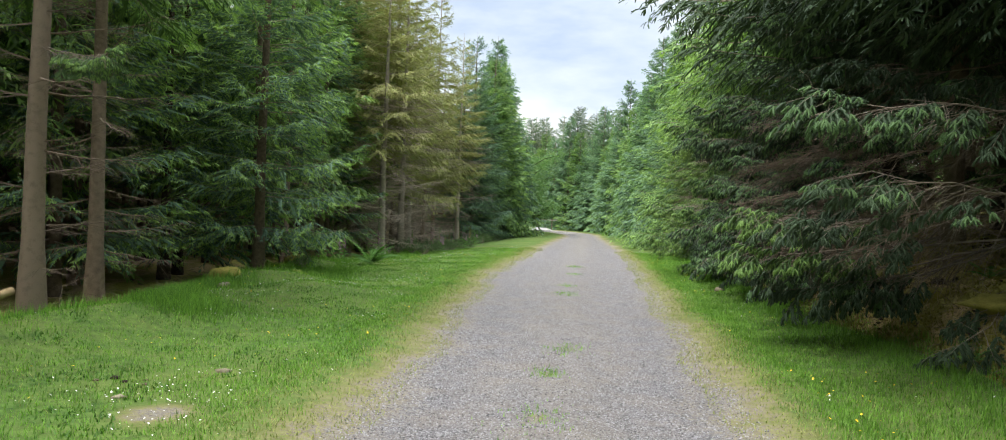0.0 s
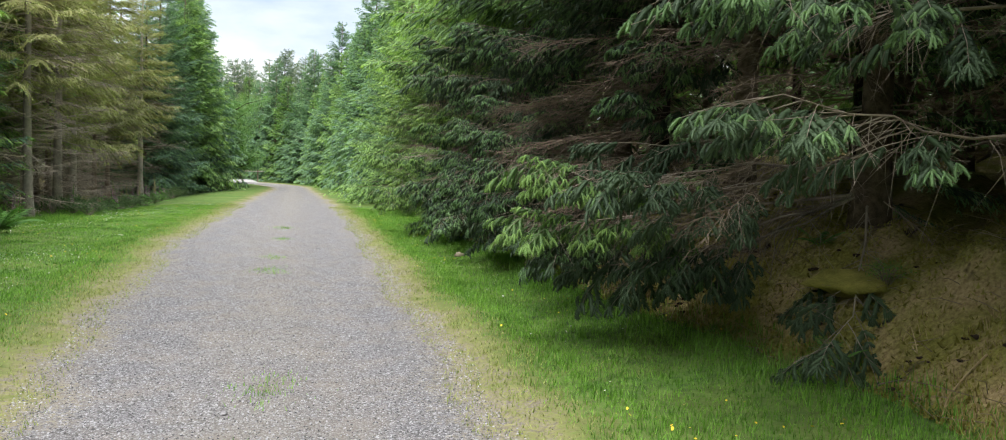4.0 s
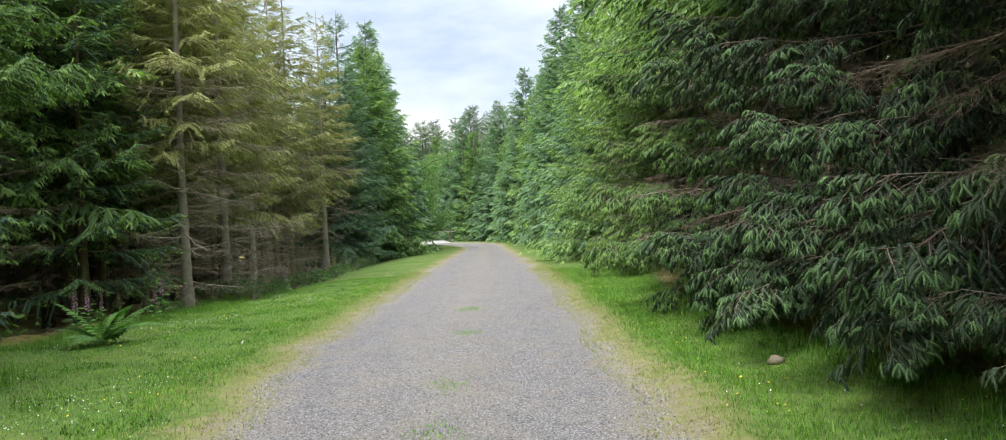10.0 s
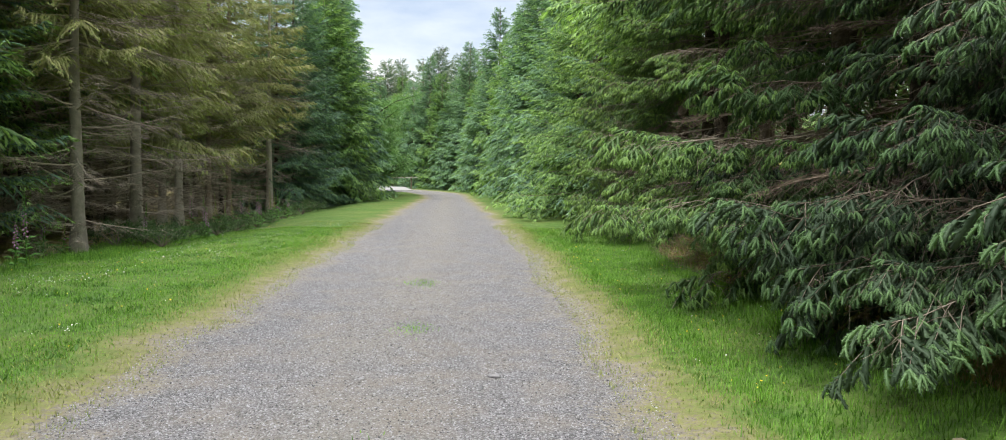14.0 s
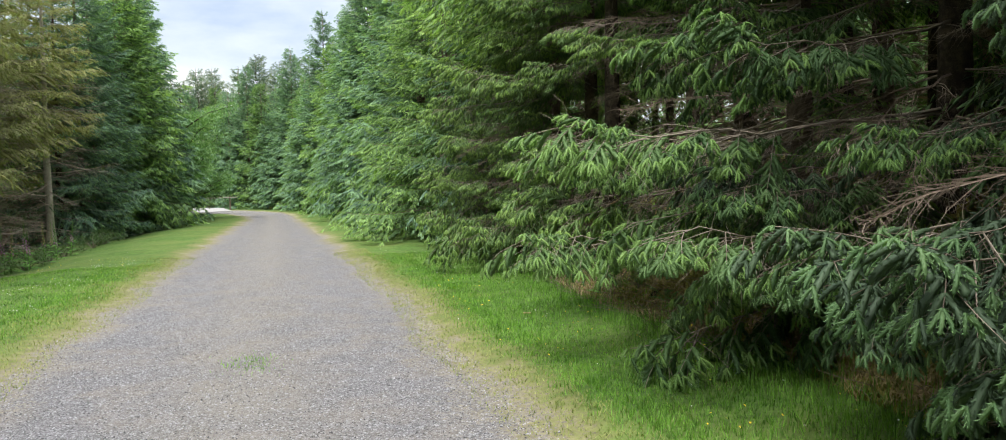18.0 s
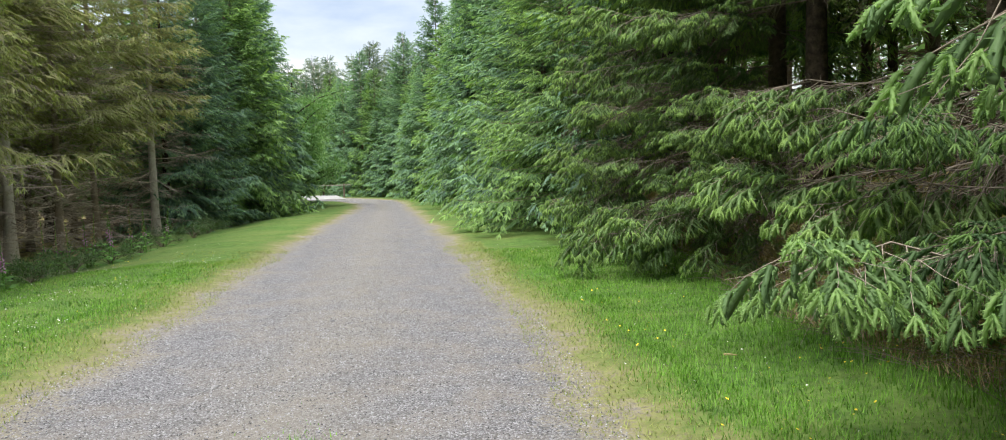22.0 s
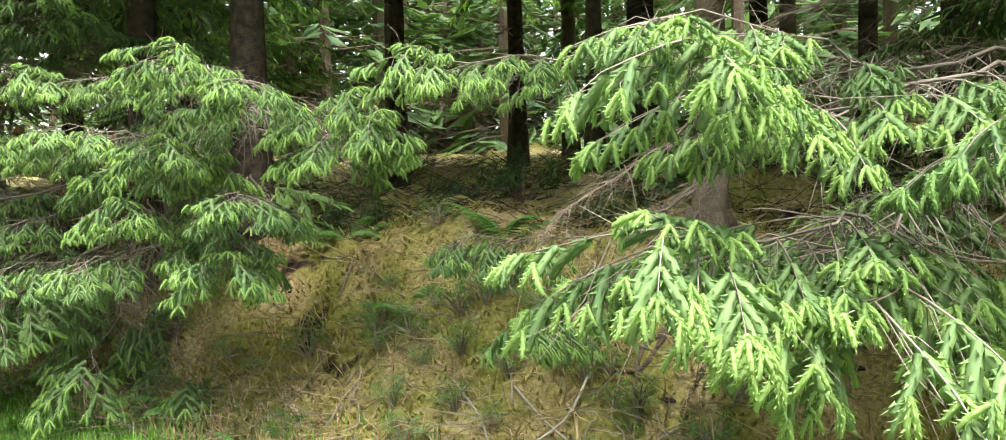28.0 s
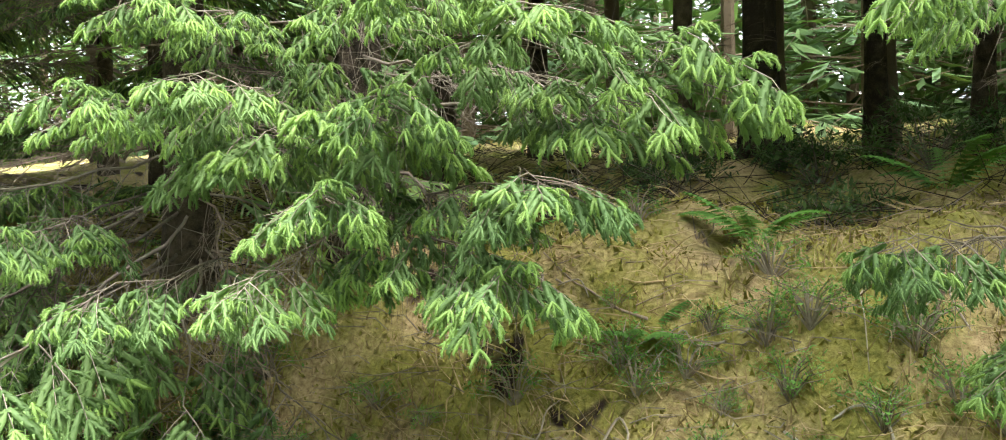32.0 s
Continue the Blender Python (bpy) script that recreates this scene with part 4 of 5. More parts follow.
    # shade or light painted into the needles by the tip's place and height
    reach_to(tree, tx, ty, tz, "branch", (OLD_M if old else TIP_M)[i % 3], max(pz - tz + 0.4, 0.3), px, py, pz + 0.04, 0.0, None if px < 1.65 and 9 < py < 11 or 20.5 < py < 22 else SHADY if ty < 21.5 or py < 23 and i % 2 else LIT if py > 25 or pz > 2.5 else None)
for i, (px, py, pz) in enumerate(DEAD_TIPS):
    tree, tx, ty, tz = min(row_trees, key=lambda r: abs(r[2] - py - 0.9))
    reach_to(tree, tx, ty, tz, "dead_branch", DEAD_M[i % 3], max(pz - tz + 0.7, 0.5), px, py, pz, 15 * (i % 3 - 1), [M_DEAD])

# ---- the rest of the wood ----
K_GREEN = [tree_kind(60 + i, 12.0 + 1.2 * i, 0.15, M_BARK, dict(z0=0.5, reach=2.7, lod=1, mats=GREEN, gap=0.62, per=6)) for i in range(2)]
K_LUSH = [tree_kind(62 + i, 12.5 + i, 0.13, M_BARK, dict(z0=1.0, reach=2.1, lod=1, mats=LUSH, gap=0.78, per=7, lift=0.04, power=0.6)) for i in range(2)]
K_EDGE = [tree_kind(65 + i, 14.0 + i, 0.13, M_BARK_MID, dict(z0=5.4, reach=2.0, lod=1, mats=GREEN, gap=0.7, per=5), dict(z0=0.5, z1=5.6, reach=1.5, count=34)) for i in range(2)]
K_BANK = [tree_kind(67 + i, 13.0 + i, (0.1, 0.15)[i], M_BARK, dict(z0=4.4, reach=2.2, lod=2, mats=GREEN, gap=0.8, per=6), dict(z0=0.9, z1=5.8, reach=1.1, count=22, lod=2)) for i in range(2)]
K_BLUE = [tree_kind(70 + i, 11.5 + 1.6 * i, 0.15, M_BARK, dict(z0=0.5, reach=2.6, lod=1, mats=BLUE, gap=0.6, per=7, power=0.7)) for i in range(2)]
K_FADED = [tree_kind(80 + i, 13.5 + 0.8 * i, (0.16, 0.13, 0.12)[i], (M_BARK_PALE, M_BARK_MID, M_BARK_MID)[i], dict(z0=(4.8, 3.6, 4.2)[i], reach=(1.9, 2.3, 2.3)[i], lod=1, mats=FADED, gap=0.6, per=6, power=0.75), dict(z0=0.5, z1=6.8, reach=2.2, count=105, mat=M_DEAD_PALE)) for i in range(3)]
K_INNER = [tree_kind(90 + i, 13 + i, 0.12, M_BARK, dict(z0=3.4, reach=2.2, lod=2, mats=GREEN, gap=0.8, per=6), dict(z0=0.5, z1=4.6, reach=1.7, count=30, lod=2, mat=M_DEAD)) for i in range(3)]
K_FAR = [tree_kind(100 + i, 10.5 + 1.5 * i, 0.15, M_BARK, dict(z0=0.6, reach=2.5, lod=2, mats=(BLUE, GREEN, BLUE)[i], gap=0.5, per=8, power=0.7)) for i in range(3)]
PINE = [M_TWIG, M_BLUE_OLD, M_PINE]
K_PINE = [tree_kind(110 + i, 13 + 1.2 * i, 0.17, M_BARK, dict(z0=0.8, reach=2.5, lod=2, mats=PINE, gap=0.6, per=7, power=0.5)) for i in range(2)]

DEEP = []


def deep(x, y, s=1.0, low=0.2):
    """A tree deep in the wood, joined later into the mass that closes the view."""
    DEEP.append((x, y, s, low))


def deep_mass():
    rng = np.random.default_rng(3)
    s = Soup()
    for x, y, sc, low in DEEP:
        z0 = gz(x, y) - 0.1
        h = 11 * sc
        s.add(*tube(np.array([[x, y, z0], [x + rng.normal(0, 0.05), y, z0 + h * 0.5], [x, y, z0 + h]]), [0.14 * sc, 0.1 * sc, 0.02], 6), 3)
        z = z0 + 0.5
        while z < z0 + h:
            k = (z - z0) / h
            for j in range(7):
                v, t, m = (POOL[3] if k > low else POOL[3, "dead"])[rng.integers(3)]
                ln = (2.3 * (1 - k) ** 0.7 + 0.3) * rng.uniform(0.8, 1.1) / 2.2
                s.add(turned(v, rng.uniform(0, 6.28), rng.uniform(-0.25, 0.25), np.array([ln, max(ln, 0.7), ln]), np.array([x, y, z + rng.normal(0, 0.2)])), t, m)
            z += 0.8
    return s.mesh("woodland", [M_DEAD, M_OLD, M_BLUE_NEW, M_BARK])


pr = np.random.default_rng(5)
# unseen spruces behind the start, added to shade the trees ahead
for y in np.arange(-8, 8, 2.4):
    if y < 1.5:
        plant(K_GREEN[pr.integers(2)], 4.9 + pr.uniform(-0.3, 0.3), y, "unseen dense spruce behind the start of the walk, added for shade", 1.0, pr.uniform(0, 360), group="spruces along the right of the track")
    if y < 6:
        plant(K_GREEN[pr.integers(2)], -8.2 + pr.uniform(-0.3, 0.3), y, "unseen dense spruce behind the start of the walk, added for shade", 1.0, pr.uniform(0, 360), group="trees along the left of the track")
# right row farther on
y = 38.3
i = 0
while y < 108:
    x = float(edge_r(y)) + 4.0 + pr.uniform(-0.3, 0.5)
    k = (K_BLUE, K_GREEN)[i % 3 != 0][i % 2] if y < 50 else K_FAR[i % 3]
    plant(k, x, y, "dense blue-green spruce with branches down to the grass", pr.uniform(0.85, 1.1), pr.uniform(0, 360), group="spruces along the right of the track")
    y += pr.uniform(2.0, 2.9)
    i += 1
# behind the right row
for y in np.arange(1, 92, 2.7):
    for d in (7.0, 9.4, 12.0, 15.0, 18.5, 22.5) if y < 40 else (7.5, 10.5):
        x = float(edge_r(y)) + d + pr.uniform(-0.9, 0.9) - (0.5 if y > 40 else 0)
        if 20 < y < 36 and (x > 11 or 22.5 < y < 30):
            continue
        if d > 10 or y > 40:
            deep(x, y + pr.uniform(-0.9, 0.9), pr.uniform(0.85, 1.15))
            continue
        plant(K_INNER[pr.integers(3)], x, y + pr.uniform(-0.9, 0.9), "forest spruce with a dark bare lower trunk", pr.uniform(0.85, 1.1), pr.uniform(0, 360), group="trees inside the wood")
for i, (x, y) in enumerate(((7.75, 27.3), (8.3, 28.0), (8.5, 26.35), (9.2, 26.15), (8.0, 24.7), (8.9, 25.4), (7.9, 30.2), (9.9, 28.9), (10.4, 27.2), (10.8, 24.2))):
    plant(K_BANK[i % 4 == 0], x, y, "dark straight spruce trunk with bare dead twigs on the bank", 1.0, i * 71, group="trees inside the wood")
# left edge
LEFT = [(-6.6, 8.8, "I"), (-7.7, 11.6, "I"), (-9.9, 13.6, "G"), (-7.5, 17.1, "G"), (-9.9, 17.4, "G"), (-9.3, 20.8, "G"), (-10.6, 26.0, "I"), (-10.9, 30.2, "G"),
        (-12.9, 33.0, "F"), (-12.2, 36.2, "F"), (-12.6, 39.0, "F"), (-12.4, 42.4, "F"), (-12.2, 45.4, "F"), (-8.9, 31.8, "F"), (-10.9, 33.6, "F"), (-9.0, 35.2, "F"), (-10.1, 37.9, "F"), (-11.0, 39.6, "F"), (-10.3, 41.9, "F"), (-10.0, 44.1, "F"),
        (-10.1, 47.1, "F"), (-9.2, 50.0, "F"), (-9.4, 52.2, "B"), (-9.0, 54.0, "B"), (-9.0, 56.2, "B"), (-8.3, 58.4, "B"), (-8.6, 61.0, "B"), (-8.2, 63.6, "B"), (-9.0, 66.2, "B"), (-9.8, 69.2, "B"), (-10.8, 72.0, "B")]
for i, (x, y, c) in enumerate(LEFT):
    k = {"I": K_EDGE, "G": K_LUSH, "F": K_FADED, "B": K_BLUE if y < 58 else K_FAR}[c]
    lab = {"I": "tall spruce with a bare lower trunk at the wood's edge", "G": "lush green spruce with branches to the ground", "F": "spruce with faded yellow-green crown and bare dead lower branches",
           "B": "dense blue-green spruce with low sweeping branches"}[c]
    tree = plant(k[0 if (x, y) == (-8.9, 31.8) else i % len(k)], x, y, lab, pr.uniform(0.9, 1.1) * (1.12 if y > 55 else 1), pr.uniform(0, 360), group="trees along the left of the track")
    if i == 0:
        for j, (px, py, pz) in enumerate(((-5.1, 8.1, 3.15), (-5.3, 8.4, 2.9))):
            ob = reach_to(tree, x, y, gz(x, y), "branch", NEAR_M[j], 3.3, px, py, pz)
            ob.matrix_basis = tree.matrix_basis.to_3x3().to_4x4().inverted() @ ob.matrix_basis
for y in np.arange(6, 84, 2.4):
    for d in (9.3, 11.2, 13.4, 14.6, 16.0, 17.5, 19.0, 20.8, 22.5, 25.0) if y < 52 else (8.6, 11.5, 14.5):
        x = float(edge_l(y)) - d + pr.uniform(-0.9, 0.9)
        if d > 13 or y > 52:
            deep(x, y + pr.uniform(-0.9, 0.9), pr.uniform(0.85, 1.15), 0.08 if d > 16 else 0.2)
            continue
        plant(K_INNER[pr.integers(3)], x, y + pr.uniform(-0.9, 0.9), "forest spruce with a dark bare lower trunk", pr.uniform(0.85, 1.1), pr.uniform(0, 360), group="trees inside the wood")
# the wood across the bend, and the wall of trees far behind both sides
for x in np.arange(-40, 14, 2.1):
    for d in (0, 4, 9):
        y = 108 + d - 0.5 * max(0.0, x + 8) + pr.uniform(-1, 1)
        if d > 4:
            deep(x, y, pr.uniform(1.0, 1.3))
        else:
            plant(K_PINE[pr.integers(2)], x + pr.uniform(-0.8, 0.8), y, "dark pine beyond the bend in the track", pr.uniform(0.8, 1.1), pr.uniform(0, 360), name="pine_tree", group="pines beyond the bend")
for y in np.arange(-8, 96, 2.4):
    for x in (26, 29, 32, -28, -31, -34) if not 16 < y < 40 else (16.5, 19, 22.5, 25, 28, 31, -28, -31, -34):
        deep(x + pr.uniform(-1.2, 1.2) - (6 if y > 70 else 0) * (x > 0), y + pr.uniform(-1, 1), pr.uniform(0.9, 1.2), 0.0)
# unseen trees behind the start, closing off the wood
for x in np.arange(-30, 30, 2.4):
    if abs(x) > 3:
        deep(x, -12 + pr.uniform(-2, 2), pr.uniform(0.9, 1.2), 0.0)
# unseen trees beside the start, added to keep light out of the wood
for y in np.arange(-9, 6, 2.3):
    for x in (7.8, 10.5, 13.5, 17, 21, -10.8, -13.5, -17, -21, -25):
        deep(x + pr.uniform(-0.8, 0.8), y + pr.uniform(-0.8, 0.8), pr.uniform(0.9, 1.15), 0.08)
for y in np.arange(6, 40, 2.6):
    for x in (13.6, 16.8, 20.2) if not 20 < y < 36 else ():
        deep(x + pr.uniform(-0.8, 0.8), y + pr.uniform(-0.8, 0.8), pr.uniform(0.9, 1.15), 0.22)
tagged(new("woodland", deep_mass()), "dense dark spruce wood behind the front trees", "woodland", kind="stuff")


# ---- light green broadleaved trees at the bend ----
def broadleaf(seed, height, spread):
    rng = np.random.default_rng(seed)
    w, l = Soup(), Soup()
    trunk = np.array([[0, 0, -0.3], [0.05, 0, height * 0.25], [0.1, 0.1, height * 0.5], [0.05, 0.1, height * 0.85]])
    w.add(*tube(trunk, [0.16, 0.13, 0.09, 0.03], 7), 0)
    P = []
    for i in range(34):
        a, z = rng.uniform(0, 6.28), height * rng.uniform(0.02, 0.62)
        k = z / height
        b = np.array([0.08, 0.05, z])
        r = spread * (0.75 + 0.5 * rng.random()) * math.sqrt(max(0.12, 1 - (1.25 * k - 0.35) ** 2))
        e = b + np.array([math.cos(a) * r, math.sin(a) * r, height * rng.uniform(0.08, 0.3)])
        mid = (b + e) / 2 + [0, 0, 0.25]
        w.add(*tube(np.stack([b, mid, e]), [0.045, 0.03, 0.008], 4), 0)
        for q in np.linspace(0.3, 1.0, 9):
            c = b + (e - b) * q + [0, 0, 0.5 * q * (1 - q)]
            P.append(c + rng.normal(0, 0.3, (60, 3)) * [1, 1, 0.8])
    P = np.concatenate(P)
    n = len(P)
    D = norm(rng.normal(0, 1, (n, 3)) + [0, 0, -0.3])
    v, t, who = place_brushes(2, P, D, rng.uniform(0.10, 0.19, n), rng)
    c = v.reshape(n, -1, 3)
    mid = c.mean(1, keepdims=True)
    l.add(((c - mid) * [1.0, 1.0, 1.0] * 1.3 + mid).reshape(-1, 3), t, 0)
    return {"trunk": w.mesh("trunk", [M_BARK]), "crown": l.mesh("crown", [M_LEAF])}


K_BROAD = [broadleaf(31, 8.5, 2.7), broadleaf(32, 7.0, 2.4), broadleaf(33, 3.6, 1.7)]
for i, (x, y, sc) in enumerate(((-7.0, 69.0, 1.1), (-8.4, 67.2, 1.0), (-8.0, 71.5, 1.2), (-9.0, 78.5, 1.1), (-11.0, 81.5, 1.0), (-13.5, 83.5, 1.15), (-18, 88, 1.1), (-23, 92, 1.1), (-15.5, 104, 0.9), (-9, 103, 0.8))):
    plant(K_BROAD[2 if i in (1, 2) else i % 2], x, y, "light green broadleaved tree at the bend in the track", sc, i * 70, name="broadleaf_tree")

# ---- grass, flowers and loose gravel: what nobody could count ----
def blades(name, P, height, width, mat, label, category, lean=0.5, seed=1):
    """Single grass blades at the points P, each a bent sliver."""
    rng = np.random.default_rng(seed)
    n = len(P)
    a = rng.uniform(0, 6.283, n)
    h = height * rng.uniform(0.5, 1.3, n) * (1 + 0.35 * wob(P[:, 0], P[:, 1], 3.7, seed) + 0.3 * wob(P[:, 0], P[:, 1], 11.0, seed + 2))
    w = width * rng.uniform(0.7, 1.3, n)
    d = np.stack([np.cos(a), np.sin(a), np.zeros(n)], 1)
    o = np.stack([-np.sin(a), np.cos(a), np.zeros(n)], 1)
    tip = P + o * (h * rng.uniform(0, lean, n))[:, None] + [0, 0, 1] * h[:, None]
    v = np.stack([P - d * w[:, None] / 2, P + d * w[:, None] / 2, tip], 1).reshape(-1, 3)
    return tagged(new(name, mesh_np(name, v, np.arange(3 * n).reshape(-1, 3), [mat])), label, category, kind="stuff")


def scatter(n, x_of, y0, y1, seed, near=0.0):
    """n points on the ground; x_of(y, u) maps u in 0..1 across the strip; near > 0 packs them to the strip's start."""
    rng = np.random.default_rng(seed)
    y = y0 + (y1 - y0) * rng.random(n)
    u = rng.random(n) ** (1 + near)
    x = x_of(y, u)
    return np.stack([x, y, ground_z(x, y)], 1)


def left_strip(y, u):
    return edge_l(y) - 0.4 - 0.4 * (u < 0.12) * np.abs(np.sin(y * 57 + u * 900)) - u * (np.interp(y, [0, 8, 15, 24, 30], [4.2, 4.3, 4.6, 5.2, 5.6]) + 0.2)


def right_strip(y, u):
    return edge_r(y) + 0.4 + 0.3 * (u < 0.2) * np.abs(np.sin(y * 61 + u * 700)) + u * (bank_foot(y) + 0.15 - edge_r(y) - 0.4)


def patchy(P, s, k, keep):
    """Thin points out into drifts."""
    return P[wob(P[:, 0], P[:, 1], s, k) + 0.4 * wob(P[:, 0], P[:, 1], s * 2.7, k + 3) > keep]


def off_soil(P):
    """Leave the bare patch of soil in the verge."""
    return P[np.hypot((P[:, 0] + 2.9) / 0.34, (P[:, 1] - 5.2) / 0.4) > np.random.default_rng(4).uniform(0.5, 1.2, len(P))]


blades("grass_1", off_soil(scatter(150000, left_strip, 3.5, 36, 11, 0.25)), 0.036, 0.007, M_GRASS, "short mown grass on the wide verge", "grass", 0.9, 1)
blades("grass_2", scatter(110000, right_strip, 3.5, 36, 12), 0.046, 0.007, M_GRASS, "short green grass between track and bank", "grass", 0.9, 2)
blades("grass_3", scatter(20000, lambda y, u: left_strip(y, 0.8 + 0.3 * u), 5, 40, 13), 0.12, 0.008, M_GRASS, "longer grass along the edge of the wood", "grass", 0.6, 3)
blades("grass_4", scatter(16000, lambda y, u: bank_foot(y) - 0.45 + 0.8 * u, 4, 36, 14), 0.11, 0.008, M_GRASS, "longer grass at the foot of the bank", "grass", 0.7, 4)
HUMMOCKS = [(-5.5, 10.0, 0.75, 0.7), (-6.1, 11.0, 0.5, 0.5), (-4.9, 9.2, 0.5, 0.4), (-5.9, 16.4, 0.9, 1.4), (-6.3, 18.6, 0.6, 1.0), (-7.6, 30.2, 0.5, 0.9), (-7.4, 33.4, 0.4, 1.0), (-6.6, 13.4, 0.5, 0.8)]
_h = np.random.default_rng(41)
_p = np.concatenate([np.stack([_h.normal(x, sx * 0.55, 2200), _h.normal(y, sy * 0.55, 2200)], 1) for x, y, sx, sy in HUMMOCKS])
blades("grass_5", np.column_stack([_p, ground_z(_p[:, 0], _p[:, 1])]), 0.13, 0.008, M_GRASS, "long tussocky grass on the hummocks by the wood", "grass", 0.9, 10)
_p = np.stack([_h.uniform(-6.2, 0, 90000), _h.uniform(3.5, 34, 90000)], 1)
_p = _p[(_p[:, 0] < edge_l(_p[:, 1]) - 0.7) & (wob(_p[:, 0], _p[:, 1], 2.9, 2) * wob(_p[:, 1], _p[:, 0], 1.7, 5) > 0.12)]
blades("clover", np.column_stack([_p, ground_z(_p[:, 0], _p[:, 1])]), 0.03, 0.018, M_CLOVER, "dark patches of clover in the mown verge", "clover", 1.5, 12)
blades("dry_grass", patchy(scatter(26000, lambda y, u: bank_foot(y) + 0.05 + 1.2 * u, 4, 36, 15), 1.4, 9, 0.15), 0.11, 0.006, M_STRAW, "pale dead grass and needles on the bank", "dry grass", 1.6, 5)
blades("dead_bracken", scatter(3800, lambda y, u: bank_foot(y) - 0.1 + 0.9 * u, 23.5, 31, 85, 0.3), 0.13, 0.01, M_STRAW, "tan dead bracken and grass at the foot of the bank", "dry grass", 1.8, 15)
blades("edge_grass", np.concatenate([patchy(scatter(26000, lambda y, u: edge_l(y) - 0.3 - 3.2 * u, 3.5, 38, 75, 0.6), 1.3, 21, 0.1), patchy(scatter(14000, lambda y, u: edge_r(y) + 0.3 + 1.4 * u, 3.5, 38, 76, 0.6), 1.3, 22, 0.1), scatter(22000, lambda y, u: edge_l(y) + 0.1 - 1.1 * u, 3.5, 38, 16), scatter(20000, lambda y, u: edge_r(y) - 0.1 + 0.85 * u, 3.5, 38, 17)]), 0.028, 0.007, M_EDGE, "thin yellowed grass along the track's edges", "grass", 1.6, 6)


blades("moss_tufts", scatter(60000, lambda y, u: bank_foot(y) + 0.1 + 2.3 * u, 6, 34, 18, 0.4), 0.034, 0.02, M_MOSS, "rough moss covering the bank", "moss", 1.8, 7)
blades("needle_litter", patchy(scatter(40000, lambda y, u: bank_foot(y) - 0.05 + 2.4 * u, 6, 34, 19, 0.3), 1.1, 12, -0.1), 0.014, 0.006, M_DEAD, "brown fallen needles on the bank", "needle litter", 4.0, 8)


TUFTS = [(-0.2, 9.06, 0.13), (-0.3, 7.6, 0.08), (-0.25, 5.9, 0.15), (-0.55, 15.6, 0.15), (-0.6, 17.5, 0.12), (-0.7, 24.5, 0.14), (-0.6, 21.3, 0.1)]
_t = np.random.default_rng(77)
_p = np.concatenate([np.stack([_t.normal(x, s, 260), _t.normal(y, s * 1.7, 260)], 1) for x, y, s in TUFTS])
blades("track_grass", np.column_stack([_p, ground_z(_p[:, 0], _p[:, 1])]), 0.03, 0.007, M_GRASS, "small grass tufts on the crown of the track", "grass", 1.0, 9)


def flowers(name, P, size, height, mat, label, seed):
    rng = np.random.default_rng(seed)
    n = len(P)
    k = 6
    a = np.arange(k) * 2 * math.pi / k
    ring = np.stack([np.cos(a), np.sin(a), np.full(k, 0.25)], 1)
    s = size * rng.uniform(0.6, 1.3, n)
    C = P + [0, 0, 1] * (height * rng.uniform(0.6, 1.3, n))[:, None]
    tilt = rng.normal(0, 0.35, (n, 2))
    V = C[:, None] + ring[None] * s[:, None, None]
    V[:, :, 2] += (ring[None, :, :2] * tilt[:, None]).sum(-1) * s[:, None]
    v = np.concatenate([C[:, None], V], 1).reshape(-1, 3)
    base = (np.arange(n) * (k + 1))[:, None]
    t = np.concatenate([np.stack([base[:, 0], base[:, 0] + 1 + j, base[:, 0] + 1 + (j + 1) % k], 1) for j in range(k)])
    return tagged(new(name, mesh_np(name, v, t, [mat])), label, "flowers", kind="stuff")


flowers("daisies", np.concatenate([patchy(scatter(9000, lambda y, u: left_strip(y, 0.12 + 0.8 * u), 4, 40, 21), 0.9, 3, 0.35), scatter(350, left_strip, 4, 40, 22), scatter(200, right_strip, 5, 38, 26)]), 0.0065, 0.04, M_PETAL_W, "small white daisies in drifts on the verge", 8)
flowers("buttercups", np.concatenate([patchy(scatter(900, left_strip, 4, 38, 23), 1.1, 5, 0.25), patchy(scatter(900, right_strip, 5, 36, 24), 1.3, 6, 0.2)]), 0.0085, 0.09, M_PETAL_Y, "yellow buttercups among the grass", 9)


def gravel(name, n, y0, y1, lo, hi, seed, label):
    rng = np.random.default_rng(seed)
    y = y0 + (y1 - y0) * rng.random(n)
    y = y[rng.random(n) > np.clip((y - 24) / (y1 - 24), 0, 1)]
    n = len(y)
    u = rng.random(n)
    x = edge_l(y) - 0.15 + u * (edge_r(y) - edge_l(y) + 0.35)
    C = np.stack([x, y, ground_z(x, y)], 1)
    base = np.array([(1, 0, 0), (-1, 0, 0), (0, 1, 0), (0, -1, 0), (0, 0, 0.7), (0, 0, -0.7)], float)
    f = np.array([(0, 2, 4), (2, 1, 4), (1, 3, 4), (3, 0, 4)])
    a = rng.uniform(0, 6.283, n)
    s = lo * (hi / lo) ** (rng.random(n) ** 2.2)
    V = base[None] * rng.uniform(0.65, 1.3, (n, 6, 1)) * s[:, None, None]
    c, d = np.cos(a)[:, None], np.sin(a)[:, None]
    V = np.stack([V[:, :, 0] * c - V[:, :, 1] * d, V[:, :, 0] * d + V[:, :, 1] * c, V[:, :, 2]], -1) + C[:, None] + [0, 0, 0.001]
    t = f[None] + (np.arange(n) * 6)[:, None, None]
    return tagged(new(name, mesh_np(name, V.reshape(-1, 3), t.reshape(-1, 3), [M_GRAVEL])), label, "gravel", kind="stuff")


